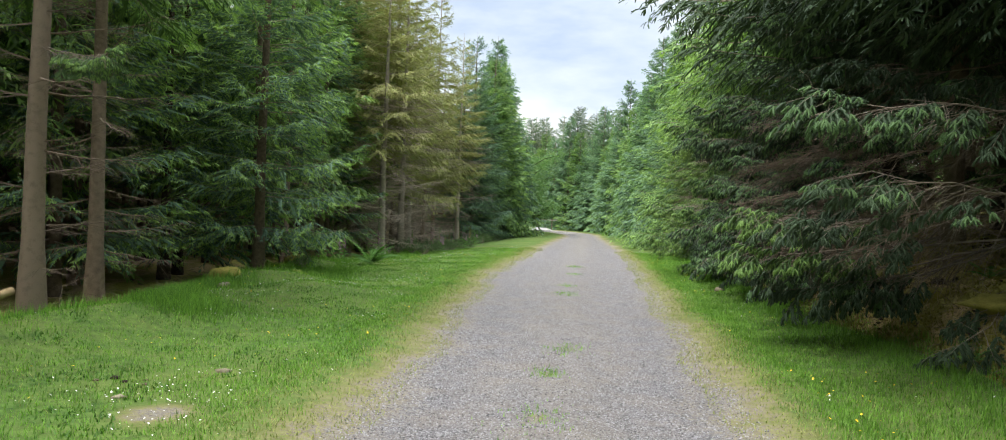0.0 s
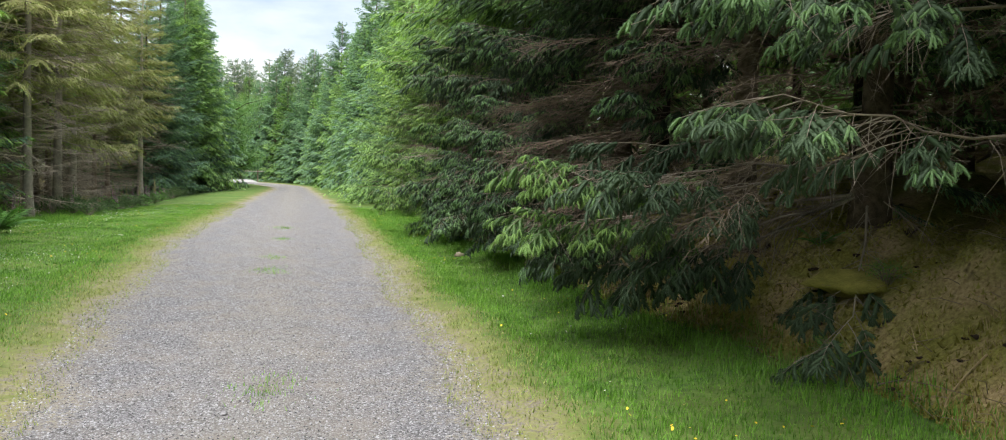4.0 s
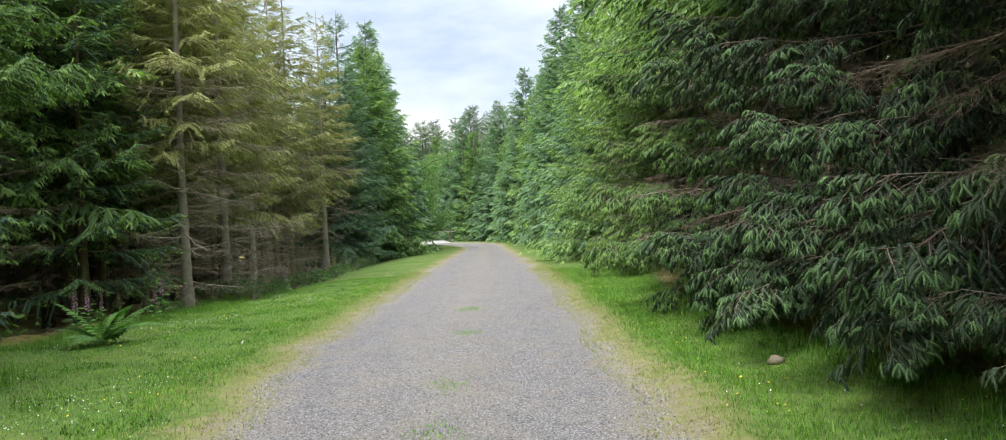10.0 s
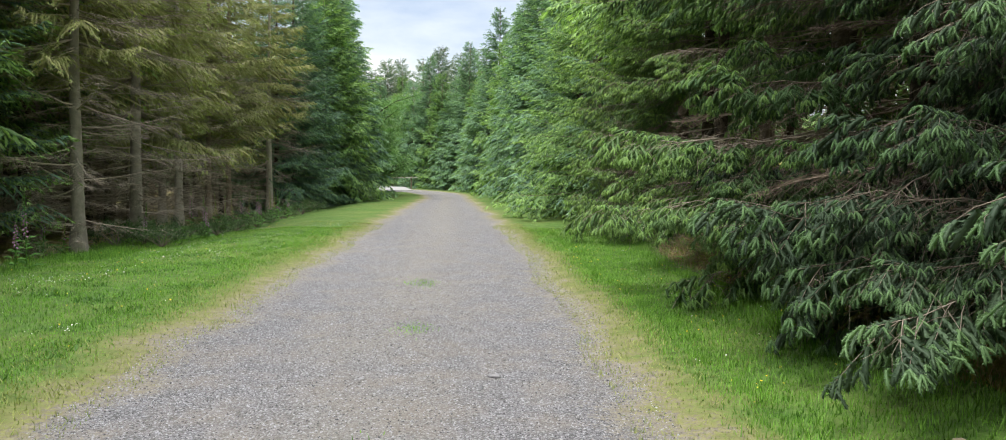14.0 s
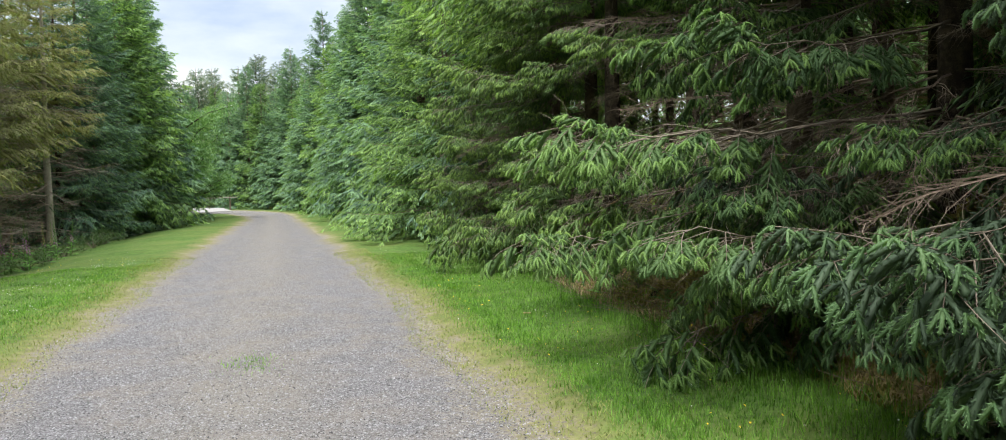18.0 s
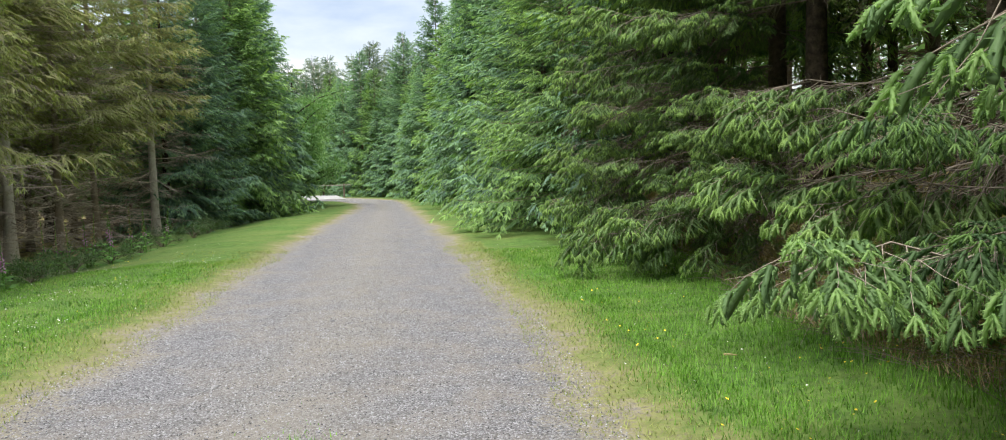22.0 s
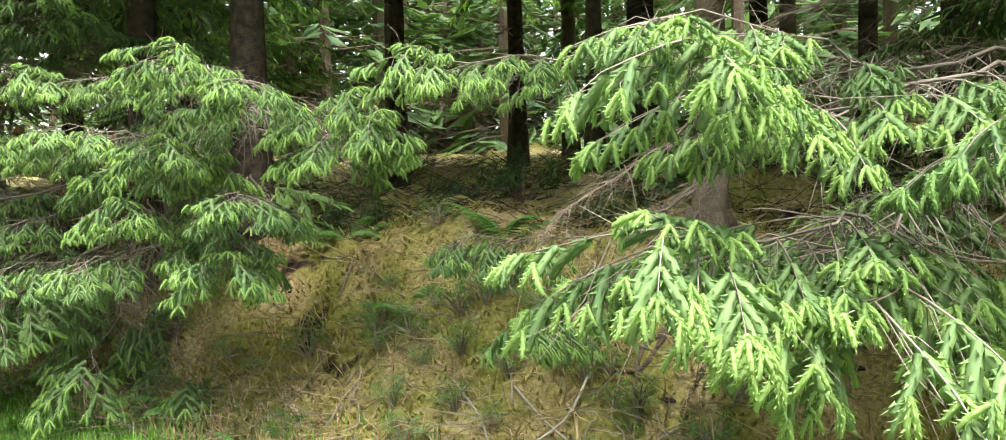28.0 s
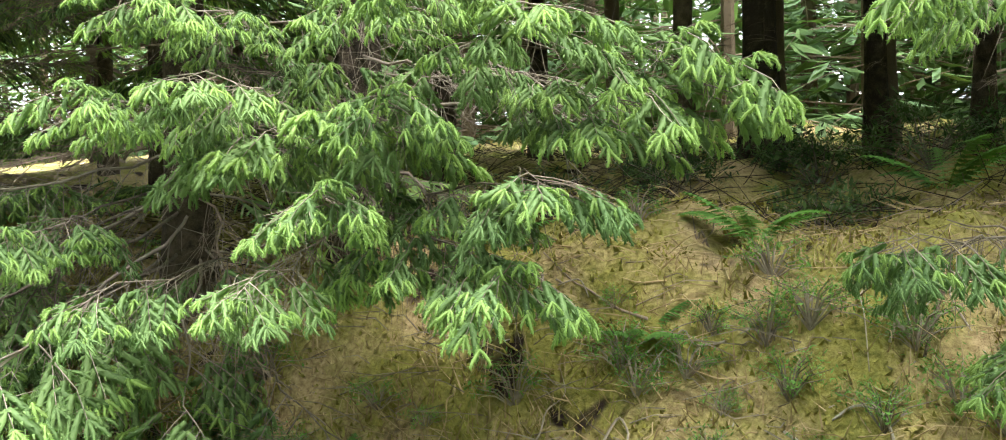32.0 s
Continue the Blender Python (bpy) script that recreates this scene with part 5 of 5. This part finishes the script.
gravel("loose_gravel", 170000, 4, 46, 0.0045, 0.0105, 31, "loose grey chippings on the track")


# ---- stones, log, moss hummocks ----
def lump(seed, sx, sy, sz, rough=0.42, sub=2):
    bm = bmesh.new()
    bmesh.ops.create_icosphere(bm, subdivisions=sub, radius=1.0)
    for v in bm.verts:
        k = 1 + rough * noise.noise(v.co * 1.7 + Vector((seed, 0, 0))) + rough * 0.5 * noise.noise(v.co * 4.1 + Vector((0, seed, 0)))
        v.co = Vector((v.co.x * sx * k, v.co.y * sy * k, v.co.z * sz * k))
    for f in bm.faces:
        f.smooth = True
    return bm


def stone(x, y, sx, sy, sz, turn, label, mat=None, name="stone", sink=0.35, seed=1, category="stone"):
    ob = part(name, lump(seed, sx, sy, sz), mat or M_STONE)
    ob.matrix_basis = pose(x, y, gz(x, y) + sz * (1 - 2 * sink) * 0.9, 0, 0, turn)
    return tagged(ob, label, category)


stone(-3.12, 6.72, 0.08, 0.05, 0.025, 20, "flat pale stone lying in the mown grass", M_ROCK, seed=3, sink=0.4)
stone(2.63, 17.62, 0.09, 0.065, 0.055, 10, "rounded pale brown stone lying in the grass", M_ROCK, seed=4, sink=0.2)
stone(-6.04, 10.87, 0.2, 0.14, 0.07, 5, "flat buff rock at the edge of the wood", M_ROCK, seed=5, sink=0.2)
stone(-6.35, 13.2, 0.14, 0.1, 0.06, 60, "small buff rock at the edge of the wood", M_ROCK, seed=6, sink=0.2)
stone(0.15, 19.49, 0.045, 0.035, 0.02, 0, "small pale pebble on the gravel track", M_CHIP, seed=7, sink=0.2)
stone(-3.35, 5.55, 0.055, 0.04, 0.018, 40, "small pale stone in the worn grass", M_ROCK, seed=8)
for x, y, s in ((-3.8, 6.2, 0.06), (-3.66, 6.1, 0.045), (-3.9, 6.08, 0.04), (-3.45, 6.05, 0.035), (-3.55, 6.22, 0.03)):
    stone(x, y, s * 0.7, s * 0.5, s * 0.35, x * 90, "dark clod of turned earth in the grass", M_BARK, "earth_clod", 0.3, int(-x * 100), "earth")
for i in range(14):
    k = np.random.default_rng(500 + i)
    yy = k.uniform(5, 30)
    stone(float(edge_l(yy) + k.uniform(0.2, 0.8) * (edge_r(yy) - edge_l(yy))), yy, k.uniform(0.02, 0.035), k.uniform(0.018, 0.03), 0.014, k.uniform(0, 180), "single larger chipping on the track", M_CHIP, seed=20 + i)
for x, y, sx, sz, l in ((-6.1, 16.0, 0.28, 0.2, "rusty orange moss hummock beside the grass"), (-8.3, 21.3, 0.35, 0.26, "orange-brown moss hummock under the trees"), (-6.9, 14.4, 0.3, 0.18, "green moss hummock at the wood's edge"),
                        (4.3, 10.6, 0.34, 0.26, "green mossy stump on the dark bank"), (4.9, 25.6, 0.4, 0.3, "yellow-green moss cushion on top of the bank"), (5.6, 24.6, 0.45, 0.32, "rounded moss mound under the spruces"), (4.5, 9.2, 0.45, 0.2, "broad moss cushion on the bank")):
    stone(x, y, sx, sx * 0.8, sz * (0.55 if x > 0 else 0.9), 15, l, M_MOSS, "moss_hummock", 0.72 if x > 0 else 0.5, int(sx * 1000) + int(y), "moss")


def rod(name, pts, r0, r1, mat, label, category, k=6):
    """A bent stick through the points, tapering from r0 to r1."""
    p = np.array(pts, float)
    t = np.linspace(0, 1, len(p))
    tt = np.linspace(0, 1, len(p) * 4)
    q = np.stack([np.interp(tt, t, p[:, i]) for i in range(3)], 1)
    for _ in range(2):
        q[1:-1] = (q[:-2] + 2 * q[1:-1] + q[2:]) / 4
    v, f = tube(q, np.linspace(r0, r1, len(q)), k)
    n = len(v)
    v = np.concatenate([v, q[:1], q[-1:]])
    caps = [(n, (j + 1) % k, j) for j in range(k)] + [(n + 1, n - k + j, n - k + (j + 1) % k) for j in range(k)]
    me = mesh_np(name, v, np.concatenate([f, np.array(caps)]), [mat], smooth=True)
    return tagged(new(name, me), label, category)


rod("log", [(-6.75, 7.0, gz(-6.75, 7.0) + 0.02), (-6.7, 7.5, 0.2), (-6.62, 8.5, 0.42)], 0.06, 0.05, M_STRAW, "pale barkless log leaning by the trunks", "log", 8)
rod("stick", [(2.33, 26.06, gz(2.33, 26.06) + 0.02), (2.37, 26.04, gz(2.37, 26.04) + 0.024), (2.42, 26.01, gz(2.42, 26.01) + 0.02)], 0.009, 0.007, M_STRAW, "short pale stick lying in the grass", "stick")


# ---- ferns ----
def frond_mesh(seed, length, width, droop=0.55, pairs=15):
    rng = np.random.default_rng(seed)
    s = Soup()
    u = np.linspace(0, 1, 7)
    arch = np.stack([u * length * 0.9, 0 * u, length * (0.75 * u - droop * u * u)], 1)
    s.add(*tube(arch, 0.005 * (1 - 0.8 * u), 3), 0)
    for i in range(pairs):
        w = 0.14 + 0.84 * i / pairs
        p = np.array([np.interp(w, u, arch[:, k]) for k in range(3)])
        ln = width * math.sin(math.pi * (0.12 + 0.85 * w)) ** 0.8 * rng.uniform(0.9, 1.1)
        for sg in (-1, 1):
            d = norm(np.array([0.45, sg * 1.0, -0.25 + rng.normal(0, 0.08)]))
            b = np.cross(d, [0, 0, 1.0])
            for q in np.linspace(0.05, 0.95, 6):
                c = p + d * ln * q
                r = ln * 0.2 * (1.05 - q)
                v = np.stack([c - d * r * 0.7, c + b * r * 1.5, c + d * r * 0.9 + [0, 0, -0.01], c - b * r * 1.5])
                s.add(v, [(0, 1, 2), (0, 2, 3)], 0)
    return s.mesh("frond", [M_FERN])


FROND = [frond_mesh(41, 1.0, 0.2), frond_mesh(42, 1.0, 0.24, 0.65), frond_mesh(43, 1.0, 0.17, 0.4)]


def fern(x, y, size, count, label, seed, dz=0.0, tilt=(0, 25)):
    rng = np.random.default_rng(seed)
    root = tagged(new("fern"), label, "fern")
    root.matrix_basis = pose(x, y, gz(x, y) + dz)
    for i in range(count):
        ob = part("frond", FROND[i % 3], None, root)
        s = size * rng.uniform(0.75, 1.1)
        ob.matrix_basis = pose(0, 0, 0, 0, -rng.uniform(*tilt), i * 360 / count + rng.uniform(-15, 15)) @ Matrix.Scale(s, 4)
    return root


fern(-6.55, 22.6, 1.0, 14, "large bright green fern in the verge grass", 1, 0, (-5, 38))
fern(-11.2, 27.6, 0.7, 6, "fern at the edge of the wood", 2)
fern(-9.2, 24.8, 0.5, 6, "small fern under the spruces", 3)
for i, (x, y, s) in enumerate(((3.55, 28.3, 0.3), (4.4, 27.9, 0.35), (4.0, 29.3, 0.4), (3.5, 26.4, 0.28), (4.9, 27.4, 0.5), (5.6, 26.4, 0.6), (3.9, 8.6, 0.3), (4.6, 9.9, 0.4), (3.7, 25.0, 0.35), (4.3, 22.4, 0.4), (3.6, 24.3, 0.3), (5.2, 28.9, 0.5))):
    fern(x, y, s, 6, "small green fern growing on the mossy bank", 10 + i, 0, (-10, 25))


# ---- foxgloves ----
def foxglove(x, y, h, full, label, seed):
    """full: share of the spike that carries open bells; the rest is pale buds or seed pods."""
    rng = np.random.default_rng(seed)
    root = tagged(new("foxglove"), label, "foxglove", "foxgloves at the wood's edge")
    root.matrix_basis = pose(x, y, gz(x, y), rng.uniform(-5, 5), rng.uniform(-5, 5), 0)
    s = Soup()
    s.add(*tube(np.array([[0, 0, 0], [0.01, 0, h * 0.5], [0, 0.01, h]]), [0.012, 0.009, 0.003], 5), 0)
    part("stem", s.mesh("stem", [M_FERN]), None, root)
    lv = Soup()
    for i in range(9):
        a, ln = i * 2.4, 0.26 * h * (1 - i * 0.06)
        z = 0.03 + 0.045 * i * h
        d = np.array([math.cos(a), math.sin(a), 0.25])
        o = np.array([-math.sin(a), math.cos(a), 0])
        b = np.array([0, 0, z])
        v = np.stack([b, b + d * ln * 0.45 + o * ln * 0.2, b + d * ln + [0, 0, -0.12 * ln], b + d * ln * 0.45 - o * ln * 0.2, b + d * ln * 0.5 + [0, 0, 0.03]])
        lv.add(v, [(0, 1, 4), (1, 2, 4), (2, 3, 4), (3, 0, 4)], 0)
    part("leaf_rosette", lv.mesh("leaf_rosette", [M_FERN]), None, root)
    bell, bud = Soup(), Soup()
    n = 26
    for i in range(n):
        k = i / n
        z = h * (0.42 + 0.56 * k)
        a = i * 2.4
        r = 0.025 * (1.15 - 0.75 * k)
        d = np.array([math.cos(a), math.sin(a), -0.55])
        tgt = bell if k < full else bud
        tgt.add(*tube(np.stack([np.array([0, 0, z]) + d * 0.008, np.array([0, 0, z]) + d * r * 0.9, np.array([0, 0, z]) + d * r * 1.7]), [r * 0.22, r * 0.5, r * 0.62], 5), 0)
    if bell.n:
        part("flower_spike", bell.mesh("flower_spike", [M_PETAL_P]), None, root, "purple-pink bells")
    if bud.n:
        part("bud_spike", bud.mesh("bud_spike", [M_STRAW if full < 0.1 else M_FERN]), None, root)
    return root


for i, (x, y, h, full) in enumerate(((-8.5, 25.4, 1.15, 0.7), (-8.35, 25.5, 1.0, 0.6), (-7.75, 27.6, 1.4, 0.55), (-7.9, 27.5, 1.0, 0.8), (-9.9, 27.8, 1.25, 0.6), (-9.45, 27.7, 1.5, 0.5), (-9.35, 28.0, 1.0, 0.9), (-9.3, 31.1, 1.35, 0.85), (-9.0, 31.3, 0.9, 0.05), (-7.5, 35.0, 1.4, 0.75), (-6.95, 34.5, 1.1, 0.6), (-6.8, 34.2, 0.8, 0.8),
                                     (-7.7, 37.8, 1.2, 0.05), (-7.4, 37.6, 1.1, 0.05), (-7.2, 37.8, 1.05, 0.05), (-7.1, 38.4, 1.25, 0.5), (-6.9, 38.2, 1.2, 0.05), (-6.7, 38.6, 1.25, 0.45), (-6.5, 38.2, 1.0, 0.6), (-6.5, 39.4, 1.2, 0.05),
                                     (-6.4, 40.1, 1.1, 0.1), (-9.6, 29.4, 1.1, 0.05), (-8.0, 33.2, 1.0, 0.4), (-6.9, 41.5, 1.1, 0.05), (-6.8, 43.0, 1.1, 0.3))):
    foxglove(x, y, h, full, "foxglove with purple-pink bells beside the wood" if full > 0.2 else "spent grey foxglove spike beside the wood", 700 + i)


# ---- low scrub: bramble and bilberry ----
def shrub_mesh(seed, r, h, n, leaf, stems=16, leaf_mat=None):
    rng = np.random.default_rng(seed)
    w, l = Soup(), Soup()
    P = []
    for i in range(stems):
        a, q = rng.uniform(0, 6.283), rng.uniform(0.3, 1.0)
        e = np.array([math.cos(a) * r * q, math.sin(a) * r * q, h * rng.uniform(0.45, 1.0) * (1.15 - 0.5 * q)])
        m = e * [0.45, 0.45, 0.75]
        w.add(*tube(np.stack([np.zeros(3), m, e]), [0.006, 0.004, 0.0015], 3), 0)
        for _ in range(n // stems):
            k = rng.uniform(0.35, 1.05)
            P.append(m * (1 - k) + e * k + rng.normal(0, 0.05 * r + 0.012, 3))
    P = np.array(P)
    D = norm(rng.normal(0, 1, (len(P), 3)) + [0, 0, 0.15])
    v, t, _ = place_brushes(2, P, D, leaf * rng.uniform(0.7, 1.3, len(P)), rng)
    c = v.reshape(len(P), -1, 3)
    mid = c.mean(1, keepdims=True)
    wide = np.cross(c[:, 2] - c[:, 0], [0, 0, 1.0])[:, None] * np.array([0, 0.22, 0, -0.22])[None, :, None]
    l.add((c + wide).reshape(-1, 3), t, 0)
    return w.mesh("woody_base", [M_TWIG]), l.mesh("foliage", [leaf_mat or M_FERN])


SHRUB = {"bramble": [shrub_mesh(51 + i, 0.65, 0.55, 1500, 0.075, 30, M_BRAMBLE) for i in range(2)], "bilberry_bush": [shrub_mesh(55 + i, 0.24, 0.28, 700, 0.03, 22) for i in range(3)]}


def shrub(kind, i, x, y, sc, label):
    root = tagged(new(kind), label, "shrub")
    root.matrix_basis = pose(x, y, gz(x, y) - 0.02, 0, 0, i * 77) @ Matrix.Scale(sc, 4)
    for nm, me in zip(("woody_base", "foliage"), SHRUB[kind][i % len(SHRUB[kind])]):
        part(nm, me, None, root)


for i, (x, y, s) in enumerate(((-7.2, 32.2, 1.1), (-7.9, 33.0, 1.2), (-7.3, 33.9, 1.0), (-8.4, 32.6, 1.2), (-7.0, 35.6, 0.9), (-7.3, 36.6, 1.0), (-7.0, 37.4, 1.0), (-6.8, 38.9, 1.0), (-6.7, 40.6, 0.9), (-7.2, 44.0, 1.2), (-7.0, 46.5, 1.0), (-7.3, 49.5, 1.2), (-8.6, 29.6, 0.8), (-7.0, 18.6, 0.7))):
    shrub("bramble", i, x, y, s, "low dark green bramble along the wood's edge")
for i, (x, y, s) in enumerate(((5.9, 27.0, 0.8), (6.5, 26.3, 0.9), (6.3, 27.9, 0.8), (7.0, 25.3, 0.9), (5.7, 25.2, 0.7), (6.8, 28.9, 0.8), (7.3, 26.9, 1.0), (6.2, 24.2, 0.8), (5.8, 29.2, 0.7), (8.4, 27.2, 0.9))):
    shrub("bramble", i, x, y, s, "low dark undergrowth between the trunks on the bank")
for i in range(70):
    k = np.random.default_rng(900 + i)
    y = (k.uniform(24.5, 31.5) if i < 58 else k.uniform(8, 24))
    x = float(bank_foot(y)) + (k.uniform(0.1, 1.6) if i % 2 else k.uniform(0.25, 0.9))
    shrub("bilberry_bush", i, x, y, k.uniform(0.5, 1.0), "small green bilberry bush on the mossy bank")


# ---- dead sticks and roots on the bank ----
for i in range(60):
    k = np.random.default_rng(1200 + i)
    y = k.uniform(24.2, 31.5) if i < 42 else k.uniform(7.5, 24)
    x = float(bank_foot(y)) + k.uniform(0.0, 1.7)
    a, ln = k.uniform(0, 6.283), k.uniform(0.15, 0.55)
    pts = []
    for q in np.linspace(0, 1, 5):
        px, py = x + math.cos(a) * ln * q + k.normal(0, 0.045), y + math.sin(a) * ln * q + k.normal(0, 0.045)
        pts.append((px, py, gz(px, py) + 0.012 + (0.10 * k.random() * q if i % 3 == 0 else 0.012 * k.random())))
    rod("stick", pts, k.uniform(0.004, 0.011), 0.003, (M_TWIG, M_STRAW, M_DEAD)[i % 3], "bare dead stick lying on the mossy bank", "stick", 5)
for i, pts in enumerate(([(3.95, 26.9, 0.02), (3.85, 26.7, 0.10), (3.75, 26.45, 0.02), (3.5, 26.2, 0.02)], [(4.1, 26.5, 0.03), (3.8, 26.55, 0.12), (3.6, 26.9, 0.06), (3.55, 27.2, 0.01)], [(4.0, 27.3, 0.0), (3.8, 27.0, 0.07), (3.55, 26.8, 0.02)])):
    rod("root", [(x, y, gz(x, y) + dz) for x, y, dz in pts], 0.008, 0.003, M_BARK_PALE, "bare crooked root hanging from the eroded bank", "root", 7)

for i in range(16):
    k = np.random.default_rng(1400 + i)
    x, y, a = float(bank_foot(27)) + k.uniform(0.1, 1.0), k.uniform(25.6, 28.6), k.uniform(0, 6.283)
    pts = []
    for q in range(6):
        pts.append((x, y, gz(x, y) + 0.008 + 0.07 * math.sin(q * 0.63) * k.random()))
        a += k.normal(0, 1.1)
        x, y = x + 0.11 * math.cos(a), y + 0.11 * math.sin(a)
    rod("root", pts, k.uniform(0.004, 0.008), 0.002, (M_BARK_PALE, M_DEAD_PALE)[i % 2], "thin crooked root lying bare on the eroded bank", "root", 6)

# surface roots spreading from the slim trunk on the bank
for i in range(8):
    k = np.random.default_rng(1500 + i)
    a, ln = math.radians(95 + 24 * i + k.uniform(-8, 8)), k.uniform(0.4, 0.8)
    pts = []
    for q, dz in ((0.05, 0.24), (0.2, 0.09), (0.45, 0.03), (0.75, 0.012), (1.0, -0.015)):
        x, y = 4.55 + math.cos(a) * (0.03 + ln * q), 26.03 + math.sin(a) * (0.03 + ln * q)
        pts.append((x, y, gz(x, y) + dz))
        a += k.normal(0, 0.22)
    rod("root", pts, k.uniform(0.03, 0.045), 0.006, M_BARK_MID, "thick bark-covered root spreading from a spruce foot", "root", 7)

# ---- rough cover of the bank: moss clumps, clods, twig litter ----
def clumps(name, P, lo, hi, mat, label, category, seed):
    rng = np.random.default_rng(seed)
    bm = bmesh.new()
    bmesh.ops.create_icosphere(bm, subdivisions=1, radius=1.0)
    base = np.array([v.co[:] for v in bm.verts])
    f = np.array([[v.index for v in q.verts] for q in bm.faces])
    bm.free()
    n, k = len(P), len(base)
    sz = rng.uniform(lo, hi, n)
    V = base[None] * rng.uniform(0.75, 1.25, (n, k, 1)) * sz[:, None, None] * np.stack([rng.uniform(0.8, 1.5, n), rng.uniform(0.8, 1.5, n), rng.uniform(0.3, 0.6, n)], 1)[:, None] + P[:, None]
    t = f[None] + (np.arange(n) * k)[:, None, None]
    return tagged(new(name, mesh_np(name, V.reshape(-1, 3), t.reshape(-1, 3), [mat], smooth=True)), label, category, kind="stuff")


bank_strip = lambda y, u: bank_foot(y) + 0.1 + 2.2 * u
clumps("peat_clods", patchy(scatter(2200, bank_strip, 7, 33, 63, 0.5), 1.9, 8, 0.6), 0.012, 0.035, M_SOIL, "crumbs of dark bare peat in the bank", "earth", 64)


def twig_litter(name, n, strip, y0, y1, lo, hi, mat, label, seed):
    rng = np.random.default_rng(seed)
    s = Soup()
    for p in scatter(n, strip, y0, y1, seed + 1, 0.3):
        a, ln = rng.uniform(0, 6.283), rng.uniform(lo, hi)
        d = np.array([math.cos(a), math.sin(a), rng.uniform(-0.1, 0.5)]) * ln
        m = p + d * 0.5 + rng.normal(0, 0.06 * ln, 3)
        s.add(*tube(np.stack([p + [0, 0, 0.004], m + [0, 0, 0.01], p + d]), [0.0035, 0.0028, 0.0012], 3), 0)
    return tagged(new(name, s.mesh(name, [mat])), label, "twigs", kind="stuff")


twig_litter("twig_litter", 1500, bank_strip, 7, 33, 0.05, 0.4, M_DEAD, "fine dead twigs strewn over the bank", 65)
twig_litter("straw_litter", 2600, bank_strip, 23.5, 32, 0.06, 0.3, M_STRAW, "pale dead stalks strewn over the bank", 71)
twig_litter("grey_twigs", 1900, lambda y, u: bank_foot(y) - 0.1 + 1.0 * u, 23, 33, 0.08, 0.45, M_TWIG, "pale dead stems standing at the foot of the bank", 67)
twig_litter("brushwood", 2600, lambda y, u: 5.3 + 6.5 * u, 22.5, 33, 0.2, 0.9, M_BARK, "dark fallen branches on the forest floor behind the bank", 73)
twig_litter("wood_floor_twigs", 1200, lambda y, u: left_strip(y, 1.0 + 0.35 * u), 8, 48, 0.15, 0.8, M_DEAD, "dead branches lying at the wood's edge", 69)

# ---- pale yard and barrier at the bend ----
def yard():
    bm = bmesh.new()
    rows = []
    for i in range(5):
        y = 86.5 + i * 1.1
        row = []
        for j in range(7):
            x = -8.4 + j * 0.5 - i * 0.3
            row.append(bm.verts.new((x, y, gz(x, y) + 0.05 + 0.06 * i)))
        rows.append(row)
    for a, b in zip(rows, rows[1:]):
        for j in range(6):
            bm.faces.new((a[j], a[j + 1], b[j + 1], b[j]))
    r = bmesh.ops.extrude_face_region(bm, geom=bm.faces[:])
    for v in [g for g in r["geom"] if isinstance(g, bmesh.types.BMVert)]:
        v.co.z -= 0.5
    bmesh.ops.recalc_face_normals(bm, faces=bm.faces)
    return tagged(part("pavement", bm, M_YARD), "pale gravel slope beyond the bend", "gravel yard", kind="structure")


yard()
bar = tagged(new("barrier"), "low pale rail on dark posts beyond the bend", "barrier")
bar.matrix_basis = pose(-8.2, 91.5, gz(-8.2, 91.5) + 0.35)
for i, x in enumerate((-1.6, 0.4, 2.2)):
    v, t = tube(np.array([[x, 0, -0.3], [x + 0.1 * (i == 1), 0, 0.45], [x + 0.25 * (i == 1), 0, 0.95]]), [0.07, 0.065, 0.06], 8)
    part("post", mesh_np("post", v, t, [M_BARK]), None, bar)
v, t = tube(np.array([[-2.2, -0.1, 0.75], [0, -0.1, 0.78], [2.8, -0.1, 0.8]]), [0.035, 0.035, 0.035], 8)
part("rail", mesh_np("rail", v, t, [M_BARK_PALE]), None, bar, "pale weathered rail")
v, t = tube(np.array([[-2.2, -0.1, 0.9], [-1.6, -0.1, 0.9], [-1.1, -0.1, 0.9]]), [0.03, 0.03, 0.03], 8)
part("band", mesh_np("band", v, t, [M_PETAL_Y]), None, bar, "yellow band")
